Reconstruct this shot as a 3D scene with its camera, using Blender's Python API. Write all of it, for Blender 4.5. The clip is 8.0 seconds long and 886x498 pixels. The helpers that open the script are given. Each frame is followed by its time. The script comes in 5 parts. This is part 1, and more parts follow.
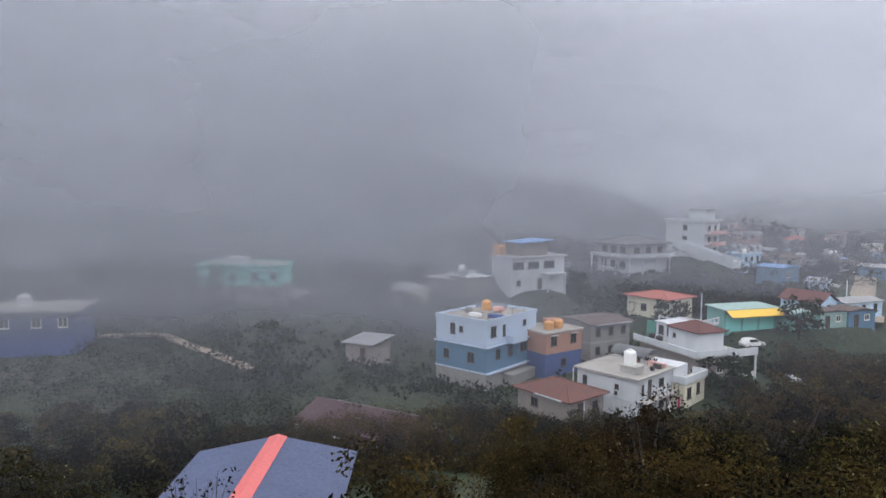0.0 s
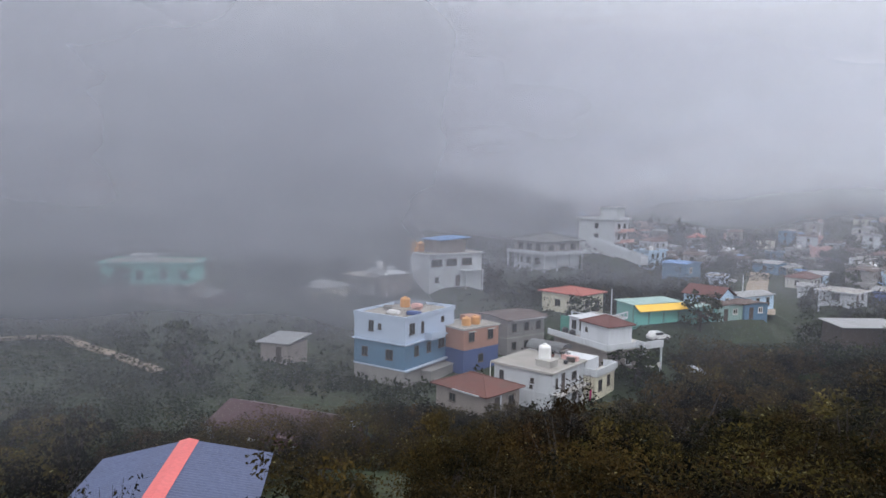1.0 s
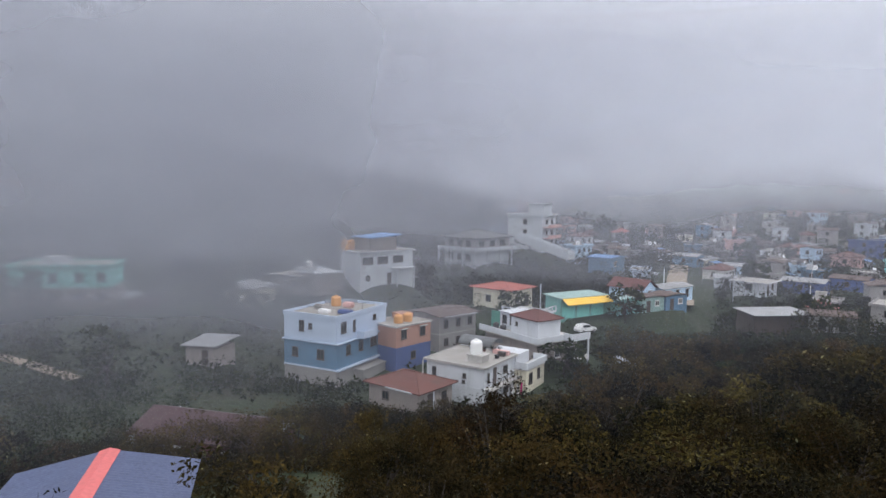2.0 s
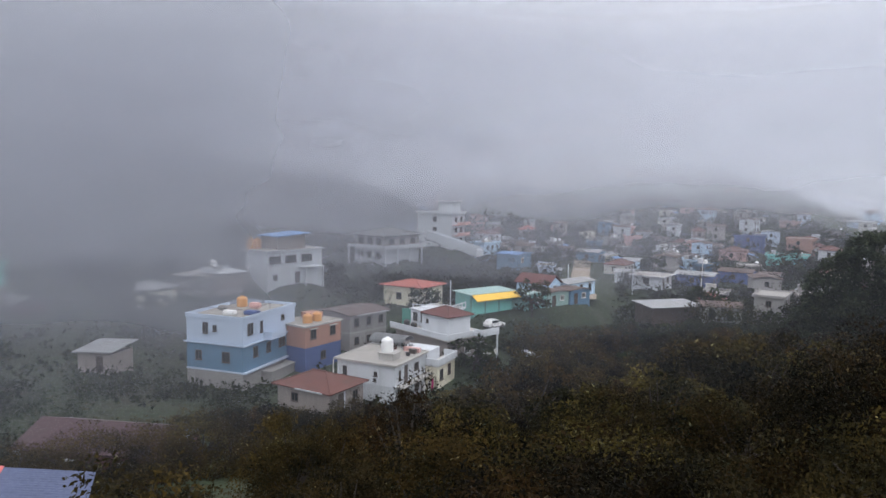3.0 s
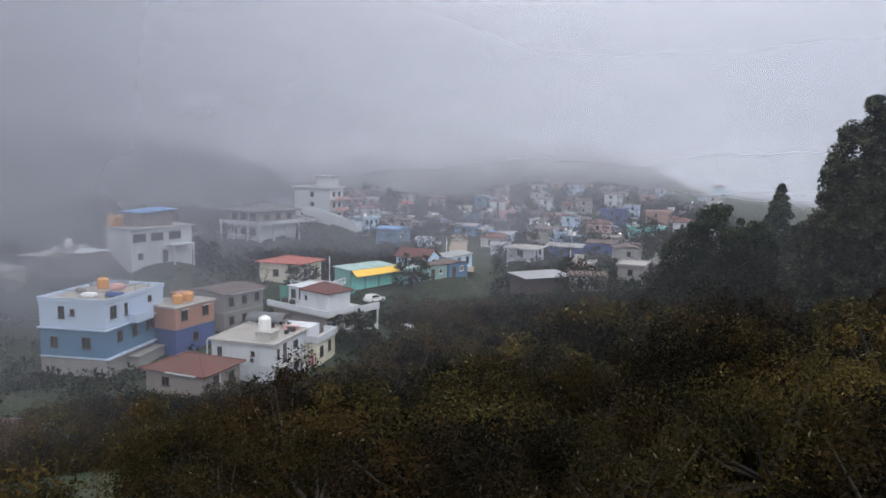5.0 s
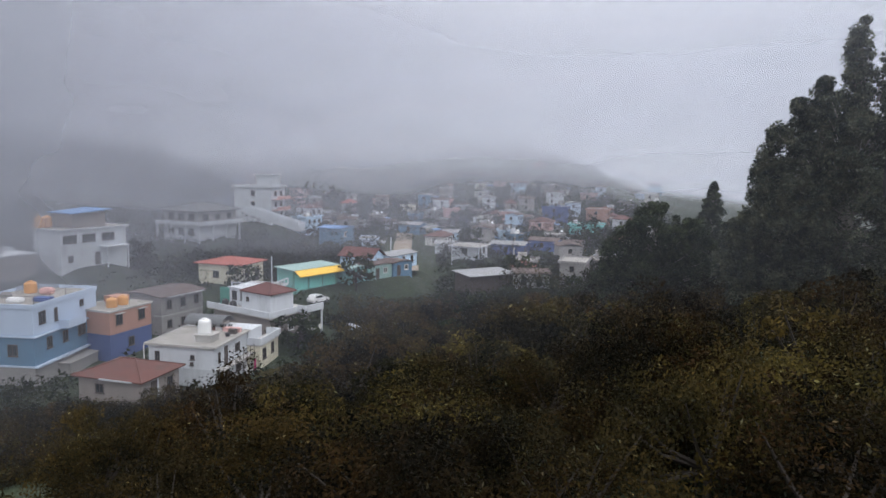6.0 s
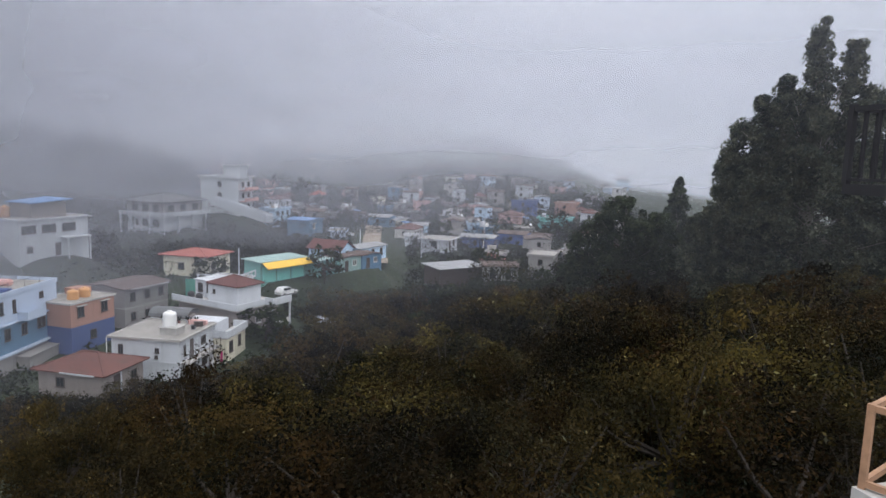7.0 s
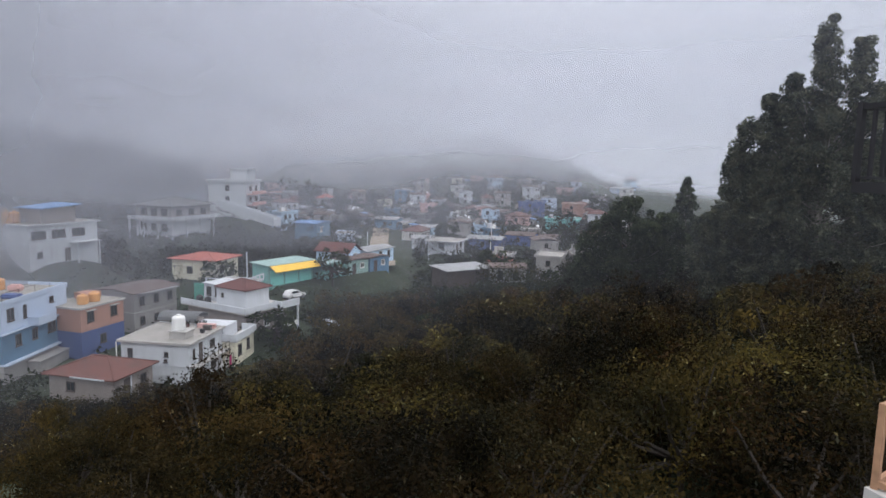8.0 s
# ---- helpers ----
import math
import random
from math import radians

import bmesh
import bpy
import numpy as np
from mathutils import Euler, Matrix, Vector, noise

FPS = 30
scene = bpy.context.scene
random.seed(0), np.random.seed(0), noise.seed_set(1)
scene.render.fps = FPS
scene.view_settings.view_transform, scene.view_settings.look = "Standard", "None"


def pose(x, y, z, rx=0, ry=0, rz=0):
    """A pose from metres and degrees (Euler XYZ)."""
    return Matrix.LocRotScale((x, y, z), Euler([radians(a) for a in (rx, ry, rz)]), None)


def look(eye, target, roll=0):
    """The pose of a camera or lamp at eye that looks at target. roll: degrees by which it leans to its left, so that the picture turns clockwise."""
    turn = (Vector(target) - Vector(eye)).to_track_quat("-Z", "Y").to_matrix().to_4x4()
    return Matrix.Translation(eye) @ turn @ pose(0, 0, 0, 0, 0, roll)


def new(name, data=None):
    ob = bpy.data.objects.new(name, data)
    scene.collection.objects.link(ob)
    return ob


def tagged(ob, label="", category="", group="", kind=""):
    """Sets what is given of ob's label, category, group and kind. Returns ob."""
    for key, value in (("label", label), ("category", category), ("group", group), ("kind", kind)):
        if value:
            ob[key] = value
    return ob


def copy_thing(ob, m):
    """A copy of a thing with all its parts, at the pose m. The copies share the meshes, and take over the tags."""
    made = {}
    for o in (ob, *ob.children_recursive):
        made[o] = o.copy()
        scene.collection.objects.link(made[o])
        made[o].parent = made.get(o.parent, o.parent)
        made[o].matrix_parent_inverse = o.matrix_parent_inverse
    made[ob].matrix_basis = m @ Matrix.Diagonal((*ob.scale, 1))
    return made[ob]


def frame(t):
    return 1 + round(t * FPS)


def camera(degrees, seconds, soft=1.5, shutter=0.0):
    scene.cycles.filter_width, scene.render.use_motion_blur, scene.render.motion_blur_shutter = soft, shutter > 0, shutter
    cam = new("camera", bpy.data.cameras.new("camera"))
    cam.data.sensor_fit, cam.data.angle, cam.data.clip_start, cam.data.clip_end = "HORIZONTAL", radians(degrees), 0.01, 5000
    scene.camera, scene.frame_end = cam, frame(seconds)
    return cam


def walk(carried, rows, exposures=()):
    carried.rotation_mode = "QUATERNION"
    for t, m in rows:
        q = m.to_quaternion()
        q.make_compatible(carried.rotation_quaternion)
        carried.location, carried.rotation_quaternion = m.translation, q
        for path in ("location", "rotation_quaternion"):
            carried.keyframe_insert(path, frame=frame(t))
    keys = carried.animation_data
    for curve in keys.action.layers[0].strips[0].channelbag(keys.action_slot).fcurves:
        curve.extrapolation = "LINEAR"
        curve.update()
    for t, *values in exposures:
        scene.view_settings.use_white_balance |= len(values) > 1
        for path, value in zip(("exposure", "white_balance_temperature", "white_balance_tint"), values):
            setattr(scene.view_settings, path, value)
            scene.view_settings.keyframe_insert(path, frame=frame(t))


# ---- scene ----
cam = camera(67.0, 8.0, soft=1.5)
PATH = [
    (0.0, pose(0, 0, 30, 85.35, -0.43, 22.83)),
    (0.5, pose(0, 0, 30, 85.16, -0.81, 19.58)),
    (1.0, pose(0, 0, 30, 85.19, -1.02, 15.89)),
    (1.2, pose(0, 0, 30, 85.28, -0.89, 15.18)),
    (2.3, pose(0, 0, 30, 84.90, -0.74, 7.57)),
    (2.5, pose(0, 0, 30, 84.86, -0.74, 6.07)),
    (3.0, pose(0, 0, 30, 84.96, -0.90, 2.25)),
    (3.5, pose(0, 0, 30, 84.00, -0.30, 0.03)),
    (4.0, pose(0, 0, 30, 83.82, -0.47, -2.65)),
    (4.5, pose(0, 0, 30, 83.16, -0.88, -4.99)),
    (5.8, pose(0, 0, 30, 83.04, -1.25, -12.29)),
    (6.0, pose(0, 0, 30, 82.98, -1.21, -12.87)),
    (6.5, pose(0, 0, 30, 82.78, -1.92, -15.55)),
    (7.0, pose(0, 0, 30, 82.43, -1.84, -15.42)),
    (7.5, pose(0, 0, 30, 82.34, -1.60, -15.25)),
    (8.0, pose(0, 0, 30, 82.58, -1.29, -14.86)),
]

walk(cam, PATH, [(0.0, 0.16), (1.2, 0.15), (3.0, 0.11), (8.0, 0.11)])

# ---------------------------------------------------------------- sky and light
world = bpy.data.worlds.new("overcast_sky")
scene.world = world
world.use_nodes = True
wn, wl = world.node_tree.nodes, world.node_tree.links
wn.clear()
w_out = wn.new("ShaderNodeOutputWorld")
w_sky = wn.new("ShaderNodeTexSky")
w_sky.sky_type = "NISHITA"
w_sky.sun_disc = False
w_sky.sun_elevation = radians(48)
w_sky.sun_rotation = radians(30)
w_sky.air_density, w_sky.dust_density = 1.0, 3.0
w_bg = wn.new("ShaderNodeBackground")
w_bg.inputs["Strength"].default_value = 0.05
wl.new(w_sky.outputs[0], w_bg.inputs["Color"])
# cloud layer: a plain grey dome, brighter overhead
w_co = wn.new("ShaderNodeTexCoord")
w_sep = wn.new("ShaderNodeSeparateXYZ")
wl.new(w_co.outputs["Generated"], w_sep.inputs[0])
w_ramp = wn.new("ShaderNodeValToRGB")
w_ramp.color_ramp.elements[0].position = 0.0
w_ramp.color_ramp.elements[0].color = (0.45, 0.455, 0.50, 1)
w_ramp.color_ramp.elements[1].position = 0.31
w_ramp.color_ramp.elements[1].color = (1.50, 1.50, 1.52, 1)
wl.new(w_sep.outputs["Z"], w_ramp.inputs[0])
w_bg2 = wn.new("ShaderNodeBackground")
w_bg2.inputs["Strength"].default_value = 1.08
wl.new(w_ramp.outputs[0], w_bg2.inputs["Color"])
w_add = wn.new("ShaderNodeAddShader")
wl.new(w_bg.outputs[0], w_add.inputs[0])
wl.new(w_bg2.outputs[0], w_add.inputs[1])
wl.new(w_add.outputs[0], w_out.inputs["Surface"])

sun = new("sun", bpy.data.lights.new("sun", "SUN"))
sun.data.energy = 0.5
sun.data.angle = radians(25)
sun.data.color = (1.0, 0.97, 0.93)
sun.matrix_world = look((30, -50, 90), (0, 60, 0))


# ---------------------------------------------------------------- materials
def mat_base(name):
    m = bpy.data.materials.new(name)
    m.use_nodes = True
    return m, m.node_tree.nodes, m.node_tree.links, m.node_tree.nodes["Principled BSDF"]


def surface(name, color, rough=0.85, vary=0.22, stain=0.3, grain=6.0, bump=0.25, metal=0.0, streak=False, random_tint=0.0):
    """A worn surface: fine grain, broad stains, optional rain streaks and a tint of its own per object."""
    m, n, k, p = mat_base(name)
    p.inputs["Roughness"].default_value = rough
    p.inputs["Metallic"].default_value = metal
    co = n.new("ShaderNodeTexCoord")
    fine = n.new("ShaderNodeTexNoise")
    fine.inputs["Scale"].default_value = grain
    fine.inputs["Detail"].default_value = 5
    k.new(co.outputs["Object"], fine.inputs["Vector"])
    broad = n.new("ShaderNodeTexNoise")
    broad.inputs["Scale"].default_value = 0.45
    broad.inputs["Detail"].default_value = 6
    broad.inputs["Roughness"].default_value = 0.65
    if streak:
        mp = n.new("ShaderNodeMapping")
        mp.inputs["Scale"].default_value = (3.0, 3.0, 0.35)
        k.new(co.outputs["Object"], mp.inputs["Vector"])
        k.new(mp.outputs[0], broad.inputs["Vector"])
    else:
        k.new(co.outputs["Object"], broad.inputs["Vector"])
    r = n.new("ShaderNodeMapRange")
    r.inputs["From Min"].default_value, r.inputs["From Max"].default_value = 0.48, 0.75
    k.new(broad.outputs["Fac"], r.inputs["Value"])
    mul = n.new("ShaderNodeMath")
    mul.operation = "MULTIPLY"
    mul.inputs[1].default_value = stain
    k.new(r.outputs[0], mul.inputs[0])
    hsv = n.new("ShaderNodeHueSaturation")
    hsv.inputs["Color"].default_value = (*color, 1)
    r2 = n.new("ShaderNodeMapRange")
    r2.inputs["From Min"].default_value, r2.inputs["From Max"].default_value = 0.3, 0.7
    r2.inputs["To Min"].default_value, r2.inputs["To Max"].default_value = 1 - vary, 1 + vary
    k.new(fine.outputs["Fac"], r2.inputs["Value"])
    last = r2.outputs[0]
    if random_tint:
        oi = n.new("ShaderNodeObjectInfo")
        r3 = n.new("ShaderNodeMapRange")
        r3.inputs["To Min"].default_value, r3.inputs["To Max"].default_value = 1 - random_tint, 1 + random_tint
        k.new(oi.outputs["Random"], r3.inputs["Value"])
        mm = n.new("ShaderNodeMath")
        mm.operation = "MULTIPLY"
        k.new(last, mm.inputs[0])
        k.new(r3.outputs[0], mm.inputs[1])
        last = mm.outputs[0]
    k.new(last, hsv.inputs["Value"])
    mix = n.new("ShaderNodeMix")
    mix.data_type = "RGBA"
    k.new(mul.outputs[0], mix.inputs["Factor"])
    k.new(hsv.outputs[0], mix.inputs["A"])
    mix.inputs["B"].default_value = (color[0] * 0.35 + 0.03, color[1] * 0.34 + 0.03, color[2] * 0.32 + 0.025, 1)
    k.new(mix.outputs["Result"], p.inputs["Base Color"])
    b = n.new("ShaderNodeBump")
    b.inputs["Strength"].default_value = bump
    b.inputs["Distance"].default_value = 0.02
    k.new(fine.outputs["Fac"], b.inputs["Height"])
    k.new(b.outputs[0], p.inputs["Normal"])
    return m


def leafage(name, dark, light, glint=None, gloss=0.6, drifts=0.25):
    """Foliage: each leaf its own shade between dark and light, a few paled as painted glints, some light through."""
    m, n, k, p = mat_base(name)
    g = n.new("ShaderNodeNewGeometry")
    oi = n.new("ShaderNodeObjectInfo")
    ramp = n.new("ShaderNodeValToRGB")
    ramp.color_ramp.elements[0].color = (*dark, 1)
    ramp.color_ramp.elements[1].color = (*light, 1)
    # a few leaves paled in colour to stand for highlights on the foliage
    if glint:
        e = ramp.color_ramp.elements.new(0.988)
        e.color = (*light, 1)
        ramp.color_ramp.elements[2].color = (*glint, 1)
    k.new(g.outputs["Random Per Island"], ramp.inputs[0])
    hsv = n.new("ShaderNodeHueSaturation")
    r = n.new("ShaderNodeMapRange")
    r.inputs["To Min"].default_value, r.inputs["To Max"].default_value = 0.55, 1.55
    k.new(oi.outputs["Random"], r.inputs["Value"])
    k.new(r.outputs[0], hsv.inputs["Value"])
    r4 = n.new("ShaderNodeMapRange")
    r4.inputs["To Min"].default_value, r4.inputs["To Max"].default_value = 0.475, 0.525
    k.new(oi.outputs["Random"], r4.inputs["Value"])
    k.new(r4.outputs[0], hsv.inputs["Hue"])
    # clump-sized tone: browner growth, dark end painted for shaded hollows
    co = n.new("ShaderNodeTexCoord")
    nz = n.new("ShaderNodeTexNoise")
    nz.inputs["Scale"].default_value = 0.9
    nz.inputs["Detail"].default_value = 3
    k.new(co.outputs["Object"], nz.inputs["Vector"])
    rn = n.new("ShaderNodeValToRGB")
    rn.color_ramp.elements[0].position, rn.color_ramp.elements[0].color = 0.36, (0.40, 0.46, 0.46, 1)
    rn.color_ramp.elements[1].position, rn.color_ramp.elements[1].color = 0.64, (1.40, 1.28, 1.0, 1)
    k.new(nz.outputs["Fac"], rn.inputs[0])
    mt = n.new("ShaderNodeMix")
    mt.data_type = "RGBA"
    mt.blend_type = "MULTIPLY"
    mt.inputs["Factor"].default_value = 1.0
    k.new(ramp.outputs[0], mt.inputs["A"])
    k.new(rn.outputs[0], mt.inputs["B"])
    # drifts some metres across: rusty growth, and dark tone standing for shaded gaps
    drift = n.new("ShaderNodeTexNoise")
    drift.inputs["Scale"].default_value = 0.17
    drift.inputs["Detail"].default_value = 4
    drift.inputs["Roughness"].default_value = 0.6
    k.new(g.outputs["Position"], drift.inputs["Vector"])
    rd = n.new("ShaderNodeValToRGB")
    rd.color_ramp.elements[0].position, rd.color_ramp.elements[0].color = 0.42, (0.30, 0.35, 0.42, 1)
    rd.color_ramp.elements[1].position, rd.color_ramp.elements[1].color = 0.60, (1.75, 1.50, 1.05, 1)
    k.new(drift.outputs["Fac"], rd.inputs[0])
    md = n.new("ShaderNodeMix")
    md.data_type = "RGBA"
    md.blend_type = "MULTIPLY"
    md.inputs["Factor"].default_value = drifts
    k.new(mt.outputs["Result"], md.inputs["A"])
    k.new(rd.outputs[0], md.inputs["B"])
    k.new(md.outputs["Result"], hsv.inputs["Color"])
    k.new(hsv.outputs[0], p.inputs["Base Color"])
    p.inputs["Roughness"].default_value = gloss
    p.inputs["Specular IOR Level"].default_value = 0.06
    tr = n.new("ShaderNodeBsdfTranslucent")
    k.new(hsv.outputs[0], tr.inputs["Color"])
    mx = n.new("ShaderNodeMixShader")
    mx.inputs[0].default_value = 0.42
    k.new(p.outputs[0], mx.inputs[1])
    k.new(tr.outputs[0], mx.inputs[2])
    k.new(mx.outputs[0], n["Material Output"].inputs["Surface"])
    return m


M_WHITE = surface("white_plaster", (0.55, 0.58, 0.63), stain=0.45, vary=0.06, streak=True)
M_CREAM = surface("cream_plaster", (0.72, 0.68, 0.55), stain=0.3, vary=0.08, streak=True)
M_PALEBLUE = surface("pale_blue_plaster", (0.46, 0.55, 0.70), stain=0.25, vary=0.06, streak=True)
M_SKYBLUE = surface("sky_blue_plaster", (0.50, 0.68, 0.88), stain=0.2, vary=0.06, streak=True)
M_BLUE = surface("blue_plaster", (0.095, 0.195, 0.31), stain=0.25, vary=0.1, streak=True)
M_DEEPBLUE = surface("deep_blue_plaster", (0.06, 0.095, 0.24), stain=0.25, vary=0.1, streak=True)
M_ROYAL = surface("royal_blue_plaster", (0.055, 0.095, 0.26), stain=0.25, vary=0.1, streak=True)
M_ORANGE = surface("orange_plaster", (0.38, 0.21, 0.165), stain=0.25, vary=0.08, streak=True)
M_TEAL = surface("teal_paint", (0.17, 0.38, 0.36), stain=0.25, vary=0.08, streak=True)
M_TEALSHEET = surface("faded_teal_sheet", (0.28, 0.42, 0.40), rough=0.5, stain=0.4, vary=0.1)
M_TURQ = surface("turquoise_plaster", (0.22, 0.66, 0.62), stain=0.2, vary=0.08, streak=True)
M_PINK = surface("pink_plaster", (0.62, 0.38, 0.36), stain=0.25, vary=0.08, streak=True)
M_MAROON = surface("maroon_plaster", (0.10, 0.040, 0.046), stain=0.25, vary=0.1, streak=True)
M_STAINED = surface("stained_whitewash", (0.58, 0.57, 0.55), stain=0.8, vary=0.15, streak=True)
M_GREYW = surface("grey_render", (0.28, 0.27, 0.27), stain=0.4, vary=0.12, streak=True)
M_TAUPE = surface("taupe_render", (0.26, 0.23, 0.22), stain=0.4, vary=0.12, streak=True)
M_CONC = surface("weathered_concrete", (0.42, 0.41, 0.40), stain=0.55, vary=0.15, grain=4)
M_ROOFC = surface("damp_concrete_roof", (0.30, 0.285, 0.27), rough=0.6, stain=0.9, vary=0.2, grain=3)
M_TILE = surface("clay_tile", (0.12, 0.046, 0.038), stain=0.9, vary=0.4, grain=9)
M_REDTILE = surface("bright_clay_tile", (0.34, 0.10, 0.08), stain=0.3, vary=0.2, grain=9)
M_BROWNTILE = surface("brown_tile", (0.11, 0.042, 0.04), stain=0.3, vary=0.2, grain=9)
M_RUST = surface("rusty_sheet", (0.085, 0.055, 0.050), rough=0.7, stain=0.5, vary=0.25)
M_DULLRED = surface("dull_maroon_sheet", (0.050, 0.024, 0.030), rough=0.75, stain=0.5, vary=0.25)
M_SHEET = surface("grey_sheet_metal", (0.27, 0.28, 0.30), rough=0.5, stain=0.6, vary=0.1, metal=0.2)
M_BLUESHEET = surface("blue_sheet_metal", (0.155, 0.19, 0.33), rough=0.45, stain=0.25, vary=0.12, metal=0.0)
M_SLATE = surface("slate_grey_sheet", (0.085, 0.09, 0.10), rough=0.6, stain=0.4, vary=0.15)
M_SKYSHEET = surface("bright_blue_sheet", (0.11, 0.25, 0.52), rough=0.5, stain=0.2, vary=0.1)
M_REDCAP = surface("red_ridge_sheet", (0.52, 0.12, 0.12), rough=0.45, stain=0.2, vary=0.1)
M_YELLOW = surface("yellow_awning_sheet", (0.85, 0.52, 0.05), rough=0.6, stain=0.15, vary=0.06)
M_TANKW = surface("white_tank_plastic", (0.82, 0.83, 0.84), rough=0.4, stain=0.15, vary=0.03)
M_TANKO = surface("orange_tank_plastic", (0.58, 0.30, 0.12), rough=0.4, stain=0.15, vary=0.05)
M_TANKK = surface("black_tank_plastic", (0.03, 0.03, 0.035), rough=0.4, stain=0.1, vary=0.05)
M_FRAMEW = surface("white_window_paint", (0.75, 0.75, 0.74), rough=0.5, stain=0.15, vary=0.04)
M_FRAMED = surface("dark_window_wood", (0.06, 0.045, 0.04), rough=0.5, stain=0.1, vary=0.1)
M_GLASS = surface("dark_window_glass", (0.02, 0.025, 0.03), rough=0.08, stain=0.05, vary=0.05, bump=0.0)
M_STEEL = surface("black_painted_steel", (0.012, 0.012, 0.016), rough=0.75, stain=0.1, vary=0.1)
M_WOOD = surface("raw_timber", (0.30, 0.17, 0.10), rough=0.7, stain=0.3, vary=0.2, grain=14)
M_BARK = surface("bark", (0.03, 0.024, 0.02), rough=0.95, stain=0.4, vary=0.3, grain=8, bump=0.8)
M_PALEBARK = surface("pale_bark", (0.22, 0.20, 0.18), rough=0.9, stain=0.4, vary=0.25, grain=8, bump=0.6)
M_DIRT = surface("dirt_road", (0.30, 0.25, 0.20), rough=0.95, stain=0.4, vary=0.15, grain=2)
M_CARW = surface("white_car_paint", (0.75, 0.76, 0.78), rough=0.25, stain=0.05, vary=0.02, bump=0)
M_TYRE = surface("tyre_rubber", (0.02, 0.02, 0.02), rough=0.8)
M_PINKCLOTH = surface("magenta_cloth", (0.60, 0.05, 0.22), rough=0.9, stain=0.1, vary=0.1)
M_WHITECLOTH = surface("white_cloth", (0.75, 0.75, 0.76), rough=0.9, stain=0.1, vary=0.05)
M_GREENNET = surface("green_shade_net", (0.08, 0.30, 0.24), rough=0.9, stain=0.2, vary=0.15)
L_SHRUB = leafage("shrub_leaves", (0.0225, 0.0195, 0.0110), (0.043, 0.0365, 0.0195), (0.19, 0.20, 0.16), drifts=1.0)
L_DARK = leafage("dark_tree_leaves", (0.018, 0.026, 0.020), (0.046, 0.060, 0.046))
L_EUC = leafage("eucalyptus_leaves", (0.066, 0.080, 0.074), (0.112, 0.130, 0.118), drifts=0.1)
L_TOWN = leafage("town_tree_leaves", (0.006, 0.010, 0.006), (0.028, 0.038, 0.018))


def ground_material():
    m, n, k, p = mat_base("hillside_grass")
    p.inputs["Roughness"].default_value = 0.95
    co = n.new("ShaderNodeTexCoord")
    a = n.new("ShaderNodeTexNoise")
    a.inputs["Scale"].default_value = 0.035
    a.inputs["Detail"].default_value = 8
    a.inputs["Roughness"].default_value = 0.7
    k.new(co.outputs["Object"], a.inputs["Vector"])
    b = n.new("ShaderNodeTexNoise")
    b.inputs["Scale"].default_value = 1.3
    b.inputs["Detail"].default_value = 6
    k.new(co.outputs["Object"], b.inputs["Vector"])
    ra = n.new("ShaderNodeValToRGB")
    e = ra.color_ramp.elements
    e[0].position, e[0].color = 0.35, (0.008, 0.015, 0.006, 1)
    e[1].position, e[1].color = 0.70, (0.034, 0.034, 0.020, 1)
    x = e.new(0.52)
    x.color = (0.018, 0.032, 0.012, 1)
    k.new(a.outputs["Fac"], ra.inputs[0])
    mx = n.new("ShaderNodeMix")
    mx.data_type = "RGBA"
    mx.blend_type = "MULTIPLY"
    mx.inputs["Factor"].default_value = 0.7
    rb = n.new("ShaderNodeValToRGB")
    rb.color_ramp.elements[0].position, rb.color_ramp.elements[0].color = 0.3, (0.45, 0.45, 0.45, 1)
    rb.color_ramp.elements[1].position, rb.color_ramp.elements[1].color = 0.7, (1.3, 1.3, 1.2, 1)
    k.new(b.outputs["Fac"], rb.inputs[0])
    k.new(ra.outputs[0], mx.inputs["A"])
    k.new(rb.outputs[0], mx.inputs["B"])
    k.new(mx.outputs["Result"], p.inputs["Base Color"])
    bp = n.new("ShaderNodeBump")
    bp.inputs["Strength"].default_value = 0.8
    bp.inputs["Distance"].default_value = 0.3
    k.new(b.outputs["Fac"], bp.inputs["Height"])
    k.new(bp.outputs[0], p.inputs["Normal"])
    return m


M_GROUND = ground_material()


# ---------------------------------------------------------------- mesh helpers
def box(bm, x0, y0, z0, x1, y1, z1):
    vs = [bm.verts.new(c) for c in ((x0, y0, z0), (x1, y0, z0), (x1, y1, z0), (x0, y1, z0), (x0, y0, z1), (x1, y0, z1), (x1, y1, z1), (x0, y1, z1))]
    for f in ((3, 2, 1, 0), (4, 5, 6, 7), (0, 1, 5, 4), (1, 2, 6, 5), (2, 3, 7, 6), (3, 0, 4, 7)):
        bm.faces.new([vs[i] for i in f])


def boxes(*items):
    bm = bmesh.new()
    for b in items:
        box(bm, *b)
    return bm


def poly(points, faces):
    bm = bmesh.new()
    vs = [bm.verts.new(p) for p in points]
    for f in faces:
        bm.faces.new([vs[i] for i in f])
    bmesh.ops.recalc_face_normals(bm, faces=bm.faces)
    return bm


def tube(bm, a, b, r0, r1=None, n=8, caps=True):
    """A tapered rod from a to b."""
    r1 = r0 if r1 is None else r1
    a, b = Vector(a), Vector(b)
    q = (b - a).to_track_quat("Z", "Y")
    rings = []
    for c, r in ((a, r0), (b, r1)):
        rings.append([bm.verts.new(c + q @ Vector((r * math.cos(i * 2 * math.pi / n), r * math.sin(i * 2 * math.pi / n), 0))) for i in range(n)])
    for i in range(n):
        bm.faces.new((rings[0][i], rings[0][(i + 1) % n], rings[1][(i + 1) % n], rings[1][i]))
    if caps:
        bm.faces.new(rings[0][::-1])
        bm.faces.new(rings[1])


